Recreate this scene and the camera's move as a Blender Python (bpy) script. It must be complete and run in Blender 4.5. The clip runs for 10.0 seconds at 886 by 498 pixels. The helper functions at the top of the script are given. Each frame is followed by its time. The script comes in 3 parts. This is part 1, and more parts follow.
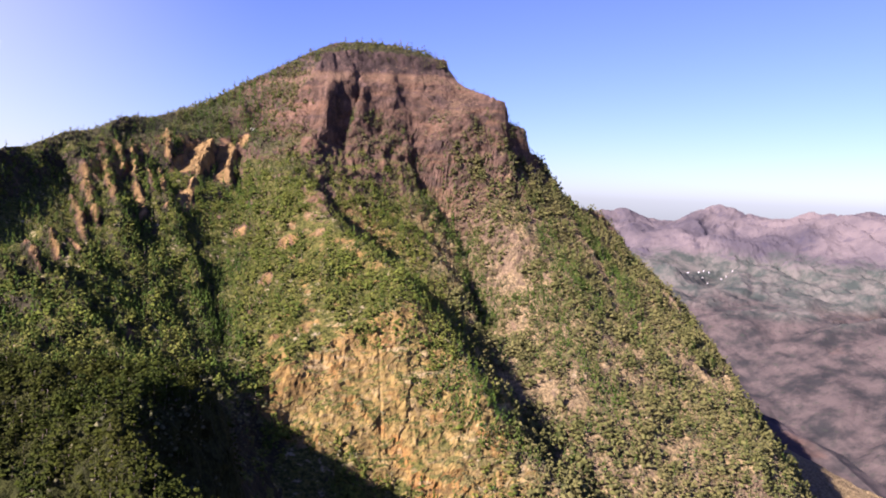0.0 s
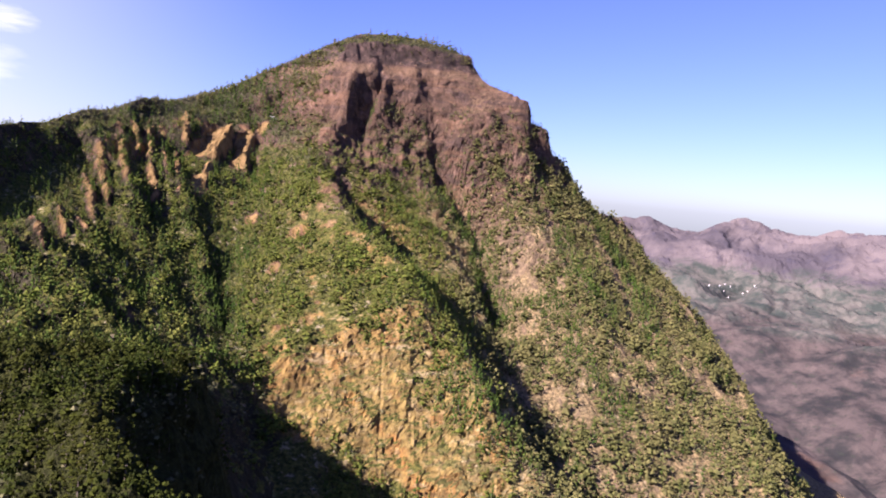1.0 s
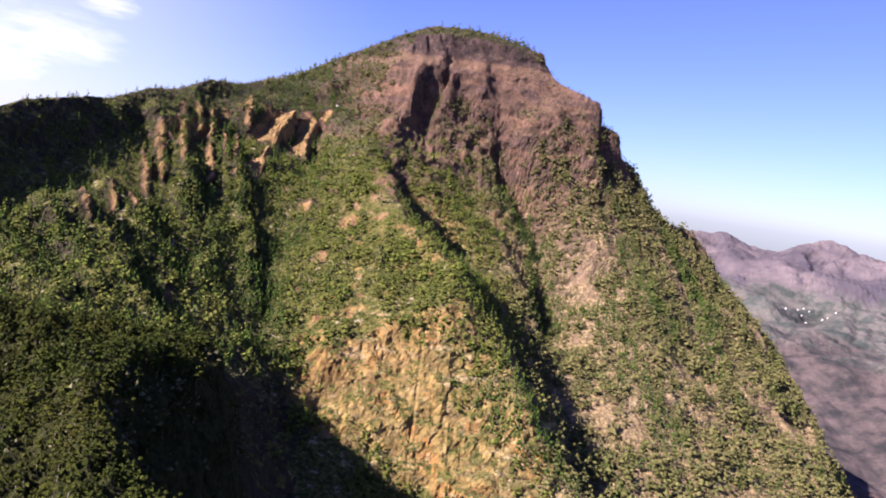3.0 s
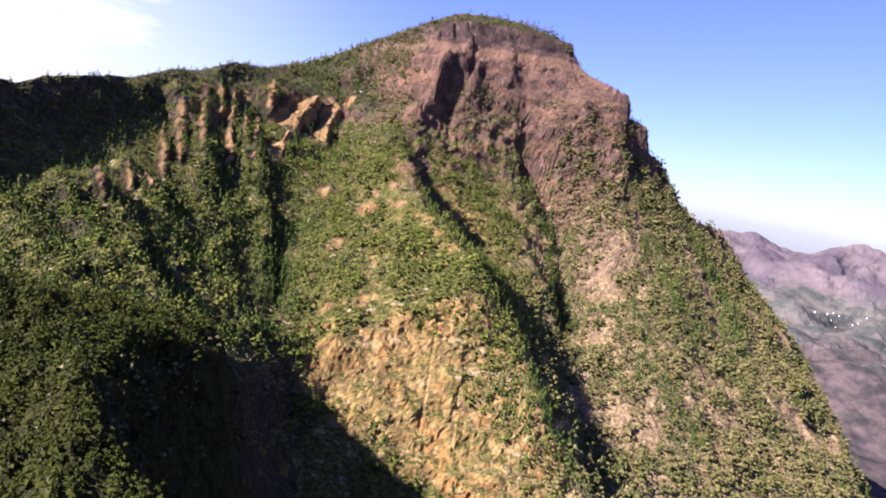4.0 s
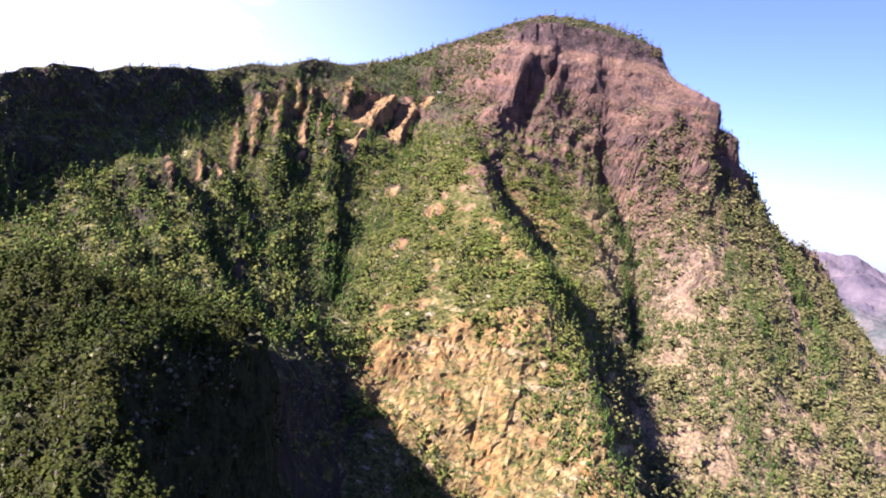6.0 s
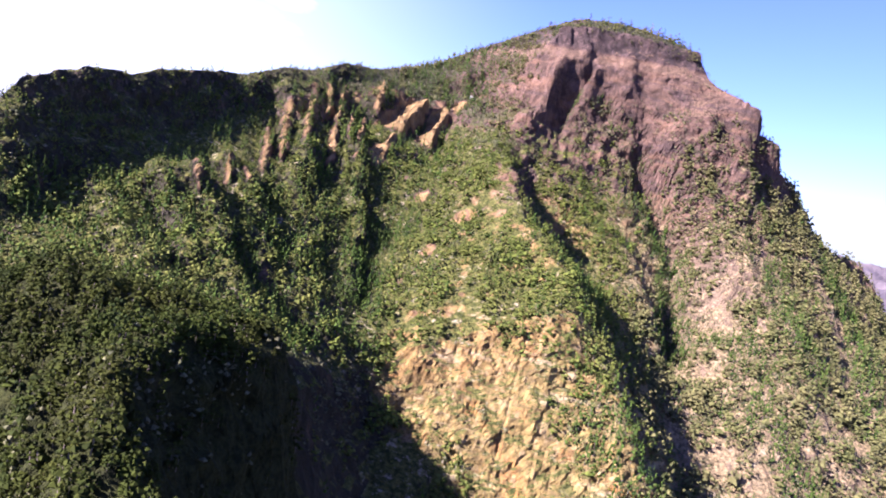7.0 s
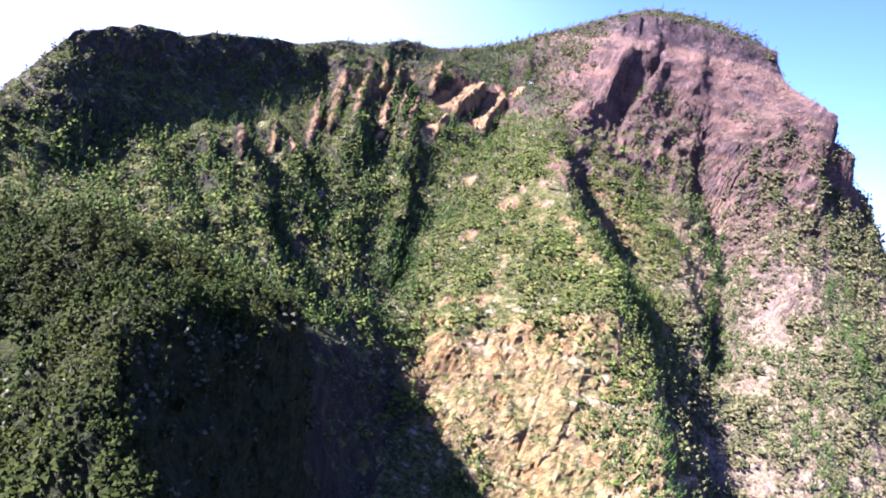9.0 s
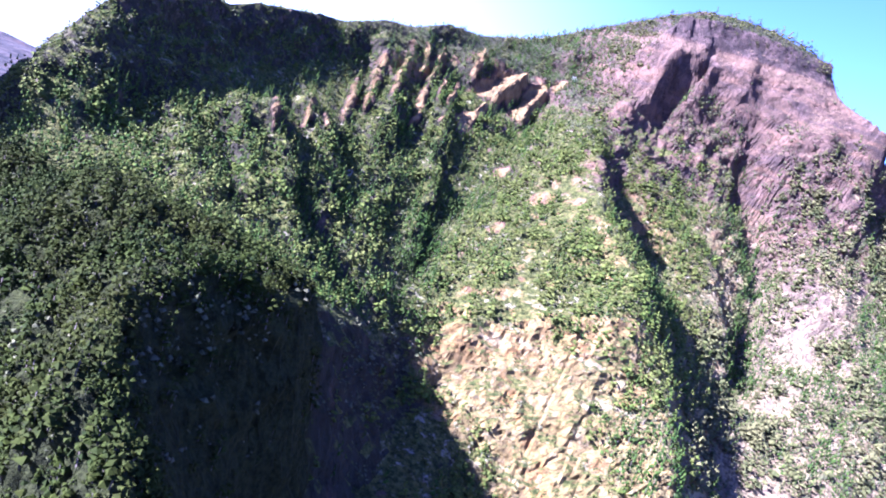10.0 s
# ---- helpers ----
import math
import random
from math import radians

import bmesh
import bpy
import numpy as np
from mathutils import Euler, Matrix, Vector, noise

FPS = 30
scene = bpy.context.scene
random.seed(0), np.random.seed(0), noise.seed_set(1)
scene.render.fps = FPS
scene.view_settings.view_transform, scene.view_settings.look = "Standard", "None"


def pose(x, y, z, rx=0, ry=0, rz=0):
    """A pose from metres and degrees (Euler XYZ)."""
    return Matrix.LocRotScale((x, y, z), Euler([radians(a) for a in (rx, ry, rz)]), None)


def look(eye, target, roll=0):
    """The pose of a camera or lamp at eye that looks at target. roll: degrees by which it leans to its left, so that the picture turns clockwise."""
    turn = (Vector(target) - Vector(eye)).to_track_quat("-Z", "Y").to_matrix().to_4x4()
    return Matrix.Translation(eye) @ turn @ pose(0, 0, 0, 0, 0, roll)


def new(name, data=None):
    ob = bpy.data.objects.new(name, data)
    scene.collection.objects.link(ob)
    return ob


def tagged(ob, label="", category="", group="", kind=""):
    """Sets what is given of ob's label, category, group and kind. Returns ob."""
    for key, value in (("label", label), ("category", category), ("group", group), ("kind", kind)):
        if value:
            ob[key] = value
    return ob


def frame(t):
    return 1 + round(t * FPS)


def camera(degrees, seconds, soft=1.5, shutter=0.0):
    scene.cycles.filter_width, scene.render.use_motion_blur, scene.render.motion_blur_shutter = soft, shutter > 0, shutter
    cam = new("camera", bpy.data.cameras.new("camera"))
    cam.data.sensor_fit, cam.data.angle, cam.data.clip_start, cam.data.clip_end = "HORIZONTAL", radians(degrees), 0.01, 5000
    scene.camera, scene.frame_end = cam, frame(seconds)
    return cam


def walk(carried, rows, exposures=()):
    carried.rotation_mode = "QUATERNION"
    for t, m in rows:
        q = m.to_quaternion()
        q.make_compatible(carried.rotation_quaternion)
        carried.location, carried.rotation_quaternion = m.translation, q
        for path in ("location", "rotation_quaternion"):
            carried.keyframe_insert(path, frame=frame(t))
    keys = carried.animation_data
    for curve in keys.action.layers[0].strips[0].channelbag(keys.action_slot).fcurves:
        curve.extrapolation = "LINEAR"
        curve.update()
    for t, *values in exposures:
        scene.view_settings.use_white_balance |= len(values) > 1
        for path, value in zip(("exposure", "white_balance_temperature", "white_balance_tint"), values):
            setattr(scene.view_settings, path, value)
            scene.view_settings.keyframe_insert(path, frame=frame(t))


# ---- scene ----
cam = camera(64.2, 10.0, soft=2.0)
walk(cam, [
    (0.0, pose(-38.69, -49.60, 622.89, 85.501, -2.096, -9.739)),
    (0.5, pose(-33.28, -43.68, 622.19, 85.198, -3.628, -8.643)),
    (1.0, pose(-28.10, -37.79, 621.65, 85.283, -4.978, -7.815)),
    (1.5, pose(-23.18, -31.91, 621.18, 85.306, -5.664, -6.647)),
    (2.0, pose(-18.54, -26.04, 620.75, 85.259, -6.567, -4.977)),
    (2.5, pose(-14.17, -20.28, 620.31, 85.120, -7.410, -3.372)),
    (4.0, pose(-2.47, -3.35, 619.13, 83.553, -10.002, 0.357)),
    (4.5, pose(0.78, 2.12, 618.91, 83.440, -10.275, 1.281)),
    (5.0, pose(3.53, 7.41, 618.79, 83.095, -10.902, 3.236)),
    (5.5, pose(5.84, 12.50, 618.75, 82.801, -11.597, 5.341)),
    (7.0, pose(11.40, 26.90, 618.89, 82.483, -12.650, 10.122)),
    (7.5, pose(13.11, 31.57, 618.92, 82.295, -12.755, 11.265)),
    (8.0, pose(14.84, 36.16, 618.86, 81.767, -14.229, 12.695)),
    (8.5, pose(16.56, 40.48, 618.74, 81.482, -15.166, 13.838)),
    (9.0, pose(18.23, 44.45, 618.64, 80.066, -16.524, 15.224)),
    (9.5, pose(19.82, 48.04, 618.67, 78.819, -18.679, 16.739)),
    (10.0, pose(21.37, 51.21, 618.94, 78.011, -20.894, 18.805)),
], exposures=[(0.0, 2.08, 5950, 37), (2.5, 2.06, 5900, 37), (4.5, 2.4, 5750, 40), (7.0, 2.72, 5400, 42), (9.0, 3.02, 4900, 44), (10.0, 3.36, 4500, 46)])

# ---- sky and sun ----
SUN_TO = Vector((-0.74, -0.42, 0.58)).normalized()
world = bpy.data.worlds.new("sky")
scene.world = world
world.use_nodes = True
wn, wl = world.node_tree.nodes, world.node_tree.links
wn.clear()
sky = wn.new("ShaderNodeTexSky")
sky.sky_type = "NISHITA"
sky.sun_disc = False
sky.sun_elevation = math.asin(SUN_TO.z)
sky.sun_rotation = math.atan2(SUN_TO.x, SUN_TO.y)
sky.altitude = 1200
sky.air_density, sky.dust_density, sky.ozone_density = 1.0, 1.3, 5.0
bg = wn.new("ShaderNodeBackground")
bg.inputs["Strength"].default_value = 0.038
wo = wn.new("ShaderNodeOutputWorld")
# thin white wisps of cloud over the ridge
coord = wn.new("ShaderNodeTexCoord")
total = None
for way, spread_, stretch in (((-0.45, 0.885, 0.105), 0.10, 1.0), ((-0.405, 0.90, 0.155), 0.05, 1.4), ((-0.505, 0.86, 0.066), 0.07, 1.6), ((-0.64, 0.76, 0.10), 0.26, 0.7)):
    off = wn.new("ShaderNodeVectorMath")
    off.operation = "DISTANCE"
    off.inputs[1].default_value = Vector(way).normalized()
    squash = wn.new("ShaderNodeVectorMath")
    squash.operation = "MULTIPLY"
    squash.inputs[1].default_value = (1, 1, 2.2)
    off.inputs[1].default_value = Vector(way).normalized() * Vector((1, 1, 2.2))
    wl.new(coord.outputs["Generated"], squash.inputs[0])
    wl.new(squash.outputs[0], off.inputs[0])
    puff = wn.new("ShaderNodeTexNoise")
    puff.inputs["Scale"].default_value, puff.inputs["Detail"].default_value = 26.0 * stretch, 9.0
    flat = wn.new("ShaderNodeMapping")
    flat.inputs["Scale"].default_value = (1, 1, 4)
    wl.new(coord.outputs["Generated"], flat.inputs[0])
    wl.new(flat.outputs[0], puff.inputs[0])
    near_ = wn.new("ShaderNodeMapRange")
    near_.inputs["From Min"].default_value, near_.inputs["From Max"].default_value = spread_, 0.0
    wl.new(off.outputs["Value"], near_.inputs["Value"])
    both = wn.new("ShaderNodeMath")
    both.operation = "MULTIPLY"
    wl.new(near_.outputs[0], both.inputs[0]), wl.new(puff.outputs["Fac"], both.inputs[1])
    edge_ = wn.new("ShaderNodeMapRange")
    edge_.inputs["From Min"].default_value, edge_.inputs["From Max"].default_value = 0.12, 0.95
    wl.new(both.outputs[0], edge_.inputs["Value"])
    if total is None:
        total = edge_.outputs[0]
    else:
        add = wn.new("ShaderNodeMath")
        wl.new(total, add.inputs[0]), wl.new(edge_.outputs[0], add.inputs[1])
        total = add.outputs[0]
# bright haze low in the sky towards the sun's side
glare = wn.new("ShaderNodeVectorMath")
glare.operation = "DISTANCE"
glare.inputs[1].default_value = (-0.765, 0.643, 0.05)
wl.new(coord.outputs["Generated"], glare.inputs[0])
haze = wn.new("ShaderNodeMapRange")
haze.interpolation_type = "SMOOTHSTEP"
haze.inputs["From Min"].default_value, haze.inputs["From Max"].default_value, haze.inputs["To Max"].default_value = 0.82, 0.25, 0.38
wl.new(glare.outputs["Value"], haze.inputs["Value"])
add = wn.new("ShaderNodeMath")
add.use_clamp = True
wl.new(total, add.inputs[0]), wl.new(haze.outputs[0], add.inputs[1])
total = add.outputs[0]
cloud = wn.new("ShaderNodeMix")
cloud.data_type = "RGBA"
cloud.inputs[7].default_value = (9.0, 9.3, 10.0, 1)
violet = wn.new("ShaderNodeMix")
violet.data_type, violet.blend_type = "RGBA", "MULTIPLY"
violet.inputs[7].default_value = (1.02, 0.93, 1.46, 1)
aloft = wn.new("ShaderNodeSeparateXYZ")
wl.new(coord.outputs["Generated"], aloft.inputs[0])
deep = wn.new("ShaderNodeMapRange")
deep.inputs["From Min"].default_value, deep.inputs["From Max"].default_value = 0.0, 0.28
wl.new(aloft.outputs["Z"], deep.inputs["Value"])
wl.new(deep.outputs[0], violet.inputs[0])
wl.new(sky.outputs[0], violet.inputs[6])
wl.new(total, cloud.inputs[0]), wl.new(violet.outputs[2], cloud.inputs[6])
wl.new(cloud.outputs[2], bg.inputs[0])
wl.new(bg.outputs[0], wo.inputs[0])
sun = new("sun", bpy.data.lights.new("sun", "SUN"))
sun.data.energy, sun.data.angle, sun.data.color = 5.0, radians(0.6), (1.0, 0.92, 0.80)
sun.matrix_world = look(SUN_TO * 500, (0, 0, 0))


# ---- materials ----
class Mat:
    """A node material with short helpers."""

    def __init__(self, name, rough=0.9):
        self.m = bpy.data.materials.new(name)
        self.m.use_nodes = True
        self.n, self.l = self.m.node_tree.nodes, self.m.node_tree.links
        self.b = self.n["Principled BSDF"]
        self.b.inputs["Roughness"].default_value = rough
        self.b.inputs["Specular IOR Level"].default_value = 0.06
        self.pos = self.n.new("ShaderNodeNewGeometry").outputs["Position"]

    def node(self, kind, **inputs):
        n = self.n.new(kind)
        for k, v in inputs.items():
            self.put(v, n.inputs[k.replace("_", " ")])
        return n

    def put(self, v, socket):
        if isinstance(v, bpy.types.NodeSocket):
            self.l.new(v, socket)
        else:
            socket.default_value = v

    def noise(self, scale, detail=6, rough=0.6, stretch=(1, 1, 1), distortion=0.0):
        mp = self.node("ShaderNodeMapping", Vector=self.pos, Scale=stretch)
        return self.node("ShaderNodeTexNoise", Vector=mp.outputs[0], Scale=scale, Detail=detail, Roughness=rough, Distortion=distortion).outputs["Fac"]

    def ramp(self, v, lo, hi):
        n = self.node("ShaderNodeMapRange", Value=v, From_Min=lo, From_Max=hi)
        n.interpolation_type = "SMOOTHSTEP"
        return n.outputs[0]

    def mix(self, f, a, b, how="MIX"):
        n = self.n.new("ShaderNodeMix")
        n.data_type, n.blend_type = "RGBA", how
        for v, s in ((f, n.inputs[0]), (a, n.inputs[6]), (b, n.inputs[7])):
            self.put((*v, 1) if isinstance(v, tuple) and len(v) == 3 else v, s)
        return n.outputs[2]

    def math(self, op, a, b=0.0):
        n = self.n.new("ShaderNodeMath")
        n.operation = op
        self.put(a, n.inputs[0]), self.put(b, n.inputs[1])
        return n.outputs[0]

    def sep(self, v):
        return self.node("ShaderNodeSeparateXYZ", Vector=v).outputs

    def finish(self, colour, bump=None, strength=0.5, distance=1.0):
        self.put(colour, self.b.inputs["Base Color"])
        if bump is not None:
            n = self.node("ShaderNodeBump", Strength=strength, Distance=distance, Height=bump)
            self.l.new(n.outputs[0], self.b.inputs["Normal"])
        return self.m


def mountain_material():
    m = Mat("mountain_rock_and_scrub", 0.95)
    z = m.sep(m.pos)[2]
    steep = m.sep(m.n.new("ShaderNodeNewGeometry").outputs["Normal"])[2]
    x, grain, broad = m.sep(m.pos)[0], m.noise(0.35, 10, 0.7), m.noise(0.012, 4, 0.5)
    streak = m.noise(0.08, 10, 0.68, (1.0, 1.0, 0.6), 0.8)
    ochre = m.mix(m.ramp(streak, 0.3, 0.7), (0.125, 0.086, 0.024), (0.33, 0.235, 0.066))
    ochre = m.mix(m.math("MULTIPLY", m.ramp(m.noise(0.045, 5), 0.52, 0.68), 0.8), ochre, (0.33, 0.155, 0.036))
    rise_ = m.math("SUBTRACT", z, m.math("MULTIPLY", x, 0.45))
    edge_band = m.math("MULTIPLY", m.ramp(m.math("ADD", rise_, m.math("MULTIPLY", m.noise(0.05, 6, 0.65), 60)), 505, 535), m.ramp(x, 55, 15))
    ochre = m.mix(m.math("MULTIPLY", edge_band, 0.75), ochre, m.mix(m.ramp(streak, 0.35, 0.65), (0.15, 0.085, 0.022), (0.34, 0.21, 0.06)))
    slant = m.node("ShaderNodeMapping", Vector=m.pos, Rotation=(0.0, 0.75, 0.0), Scale=(0.25, 1.0, 1.6)).outputs[0]
    pale_ = m.node("ShaderNodeTexNoise", Vector=slant, Scale=0.07, Detail=8.0, Roughness=0.7).outputs["Fac"]
    ochre = m.mix(m.math("MULTIPLY", m.ramp(pale_, 0.53, 0.66), 0.75), ochre, (0.42, 0.34, 0.17))
    ochre = m.mix(m.math("MULTIPLY", m.ramp(pale_, 0.46, 0.36), 0.6), ochre, (0.10, 0.07, 0.028))
    warp = m.node("ShaderNodeVectorMath", Vector=m.pos)
    warp.operation = "ADD"
    wob = m.node("ShaderNodeTexNoise", Vector=m.pos, Scale=0.12, Detail=4.0)
    grow = m.node("ShaderNodeVectorMath", Vector=wob.outputs["Color"])
    grow.operation = "SCALE"
    grow.inputs["Scale"].default_value = 12.0
    m.l.new(grow.outputs[0], warp.inputs[1])
    flat = m.node("ShaderNodeMapping", Vector=warp.outputs[0], Scale=(1.0, 1.0, 0.55), Rotation=(0.3, 0.45, 0.0)).outputs[0]
    big = m.node("ShaderNodeTexVoronoi", Vector=flat, Scale=0.16)
    small = m.node("ShaderNodeTexVoronoi", Vector=flat, Scale=0.5)
    edge = m.n.new("ShaderNodeTexVoronoi")
    edge.feature = "DISTANCE_TO_EDGE"
    m.put(flat, edge.inputs["Vector"]), m.put(0.11, edge.inputs["Scale"])
    tone_a = m.sep(big.outputs["Color"])[0]
    tone_b = m.sep(small.outputs["Color"])[1]
    crack = m.ramp(edge.outputs["Distance"], 0.0, 0.05)
    red = m.mix(m.ramp(streak, 0.3, 0.72), (0.056, 0.037, 0.026), (0.150, 0.088, 0.054))
    bands = m.noise(0.03, 7, 0.6, (0.5, 0.5, 2.2), 1.2)
    red = m.mix(m.math("MULTIPLY", m.ramp(bands, 0.5, 0.62), 0.55), red, (0.20, 0.11, 0.058))
    red = m.mix(m.math("MULTIPLY", m.ramp(bands, 0.45, 0.36), 0.6), red, (0.042, 0.03, 0.03))
    y = m.sep(m.pos)[1]
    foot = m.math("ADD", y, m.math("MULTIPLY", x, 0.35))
    ochre = m.mix(m.ramp(m.math("ADD", x, m.math("MULTIPLY", broad, 60)), 130, 190), ochre, m.mix(m.ramp(streak, 0.3, 0.7), (0.085, 0.062, 0.034), (0.215, 0.152, 0.086)))
    # dark olive rock west and below the cliff foot, with shade painted into its colour
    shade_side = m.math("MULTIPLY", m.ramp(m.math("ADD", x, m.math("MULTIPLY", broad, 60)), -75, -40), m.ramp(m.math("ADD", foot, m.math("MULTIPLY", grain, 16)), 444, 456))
    shaded_rock = m.mix(m.ramp(streak, 0.3, 0.7), (0.013, 0.015, 0.007), (0.044, 0.042, 0.020))
    ochre = m.mix(shade_side, shaded_rock, ochre)
    level = m.math("ADD", m.math("SUBTRACT", z, m.math("MULTIPLY", x, 0.06)), m.math("MULTIPLY", m.math("SUBTRACT", grain, 0.5), 12))
    ledge = m.math("MULTIPLY", m.ramp(level, 766, 774), m.ramp(level, 783, 779))
    red = m.mix(m.math("MULTIPLY", ledge, 0.5), red, (0.235, 0.15, 0.085))
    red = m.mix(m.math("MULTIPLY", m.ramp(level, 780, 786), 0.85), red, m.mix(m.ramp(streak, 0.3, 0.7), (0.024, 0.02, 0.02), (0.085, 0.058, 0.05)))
    # the left wall takes the same painted-in shade
    red = m.mix(m.ramp(m.math("ADD", x, m.math("MULTIPLY", grain, 30)), -170, -110), shaded_rock, red)
    high = m.ramp(m.math("ADD", z, m.math("MULTIPLY", broad, 90)), 590, 680)
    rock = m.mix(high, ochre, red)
    rock = m.mix(m.ramp(grain, 0.35, 0.75), m.mix(0.35, rock, (0.06, 0.045, 0.03)), rock)
    blocks = m.math("ADD", m.math("MULTIPLY", tone_a, 0.55), m.math("MULTIPLY", tone_b, 0.45))
    rock = m.mix(m.math("MULTIPLY", m.ramp(blocks, 0.5, 0.15), 0.5), rock, m.mix(0.45, rock, (0.03, 0.025, 0.02)))
    rock = m.mix(m.math("MULTIPLY", m.ramp(blocks, 0.6, 0.9), m.math("MULTIPLY", m.math("MAXIMUM", shade_side, high), 0.4)), rock, m.mix(high, (0.29, 0.22, 0.11), (0.18, 0.115, 0.085)))
    split = m.n.new("ShaderNodeTexVoronoi")
    split.feature = "DISTANCE_TO_EDGE"
    m.put(m.node("ShaderNodeMapping", Vector=warp.outputs[0], Scale=(1.0, 1.0, 0.35), Rotation=(0.1, 0.25, 0.0)).outputs[0], split.inputs["Vector"]), m.put(0.3, split.inputs["Scale"])
    seam = m.ramp(split.outputs["Distance"], 0.0, 0.09)
    rock = m.mix(seam, m.mix(m.math("MULTIPLY", m.ramp(m.noise(0.09, 3), 0.45, 0.62), 0.45), rock, (0.03, 0.024, 0.016)), rock)
    rock = m.mix(crack, m.mix(m.math("MULTIPLY", m.ramp(m.noise(0.05, 3), 0.45, 0.6), 0.5), rock, (0.02, 0.016, 0.013)), rock)
    east = m.ramp(m.math("ADD", x, m.math("MULTIPLY", broad, 120)), 90, 200)
    scrub = m.mix(m.ramp(m.noise(0.3, 10, 0.75), 0.4, 0.62), (0.026, 0.034, 0.008), (0.115, 0.108, 0.026))
    dry = m.mix(m.ramp(m.noise(0.3, 10, 0.75), 0.38, 0.62), (0.066, 0.053, 0.024), (0.255, 0.185, 0.088))
    soil = m.mix(east, scrub, dry)
    fleck = m.math("MULTIPLY", m.ramp(m.noise(0.16, 6, 0.7), 0.56, 0.64), m.ramp(m.noise(0.02, 3), 0.4, 0.6))
    soil = m.mix(m.math("MULTIPLY", fleck, 0.8), soil, (0.30, 0.245, 0.145))
    soil = m.mix(m.ramp(z, 660, 720), soil, m.mix(m.ramp(grain, 0.35, 0.65), (0.05, 0.038, 0.02), (0.17, 0.105, 0.062)))
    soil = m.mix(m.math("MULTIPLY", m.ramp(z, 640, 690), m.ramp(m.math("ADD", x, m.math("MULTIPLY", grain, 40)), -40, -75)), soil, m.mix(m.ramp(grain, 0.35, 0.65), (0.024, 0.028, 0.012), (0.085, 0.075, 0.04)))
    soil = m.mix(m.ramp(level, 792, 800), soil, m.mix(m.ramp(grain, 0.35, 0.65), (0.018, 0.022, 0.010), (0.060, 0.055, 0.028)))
    cover = m.math("ADD", steep, m.math("MULTIPLY", m.math("SUBTRACT", m.noise(0.06, 8), 0.5), 1.1))
    scar = m.n.new("ShaderNodeAttribute")
    scar.attribute_name = "bare"
    scar = scar.outputs["Fac"]
    orange = m.mix(m.ramp(streak, 0.3, 0.7), (0.12, 0.074, 0.026), (0.32, 0.208, 0.078))
    orange = m.mix(m.ramp(x, 20, 60), orange, m.mix(m.ramp(streak, 0.3, 0.7), (0.085, 0.055, 0.036), (0.185, 0.118, 0.072)))
    orange = m.mix(m.ramp(scar, 0.75, 0.45), orange, m.mix(m.ramp(streak, 0.3, 0.7), (0.06, 0.04, 0.028), (0.19, 0.105, 0.055)))
    rock = m.mix(m.math("MULTIPLY", m.ramp(scar, 0.1, 0.5), 0.85), rock, orange)
    cover = m.math("SUBTRACT", cover, scar)
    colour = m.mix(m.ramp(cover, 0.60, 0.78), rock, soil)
    # near ground: olive soil, darkened in colour for the shadow over ridge and bowl
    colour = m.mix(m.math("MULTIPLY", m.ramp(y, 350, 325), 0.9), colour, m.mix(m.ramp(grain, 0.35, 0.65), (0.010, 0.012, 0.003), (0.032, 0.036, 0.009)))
    for place, radius in (((-130, 936, 700), 5), ((77, 952, 698), 5), ((-5, 940, 722), 5), ((-4, 926, 696), 5)):
        d = m.node("ShaderNodeVectorMath", Vector=m.pos)
        d.operation = "DISTANCE"
        d.inputs[1].default_value = place
        pale = m.ramp(m.math("ADD", d.outputs["Value"], m.math("MULTIPLY", m.noise(0.25, 8, 0.75), 14)), radius + 7, radius + 4)
        colour = m.mix(m.math("MULTIPLY", pale, 0.8), colour, (0.62, 0.56, 0.52))
    relief = m.math("ADD", m.math("ADD", m.math("MULTIPLY", streak, 1.5), grain), m.math("ADD", m.math("MULTIPLY", blocks, 1.2), m.math("ADD", m.math("MULTIPLY", crack, 0.4), m.math("MULTIPLY", seam, 0.35))))
    return m.finish(colour, relief, 0.8, 2.0)


def far_material():
    m = Mat("far_hills", 1.0)
    a, b, c = m.noise(0.0022, 8, 0.6), m.noise(0.012, 9, 0.68), m.noise(0.05, 6, 0.7)
    z = m.sep(m.pos)[2]
    hill = m.mix(m.ramp(a, 0.38, 0.62), (0.050, 0.044, 0.047), (0.105, 0.087, 0.080))
    hill = m.mix(m.math("MULTIPLY", m.ramp(b, 0.52, 0.66), 0.5), hill, (0.036, 0.034, 0.046))
    fields = m.mix(m.ramp(b, 0.38, 0.62), (0.034, 0.042, 0.034), (0.088, 0.082, 0.066))
    fields = m.mix(m.math("MULTIPLY", m.ramp(c, 0.55, 0.68), 0.5), fields, (0.030, 0.040, 0.026))
    slopes = m.mix(m.ramp(b, 0.36, 0.64), (0.020, 0.020, 0.019), (0.068, 0.054, 0.046))
    slopes = m.mix(m.math("MULTIPLY", m.ramp(a, 0.54, 0.64), 0.6), slopes, (0.085, 0.050, 0.034))
    slopes = m.mix(m.math("MULTIPLY", m.ramp(c, 0.56, 0.66), 0.6), slopes, (0.026, 0.032, 0.022))
    colour = m.mix(m.ramp(m.math("ADD", z, m.math("MULTIPLY", a, 220)), 340, 400), slopes, fields)
    colour = m.mix(m.ramp(m.math("ADD", z, m.math("MULTIPLY", b, 180)), 430, 500), colour, hill)
    return m.finish(colour, b, 0.5, 6.0)


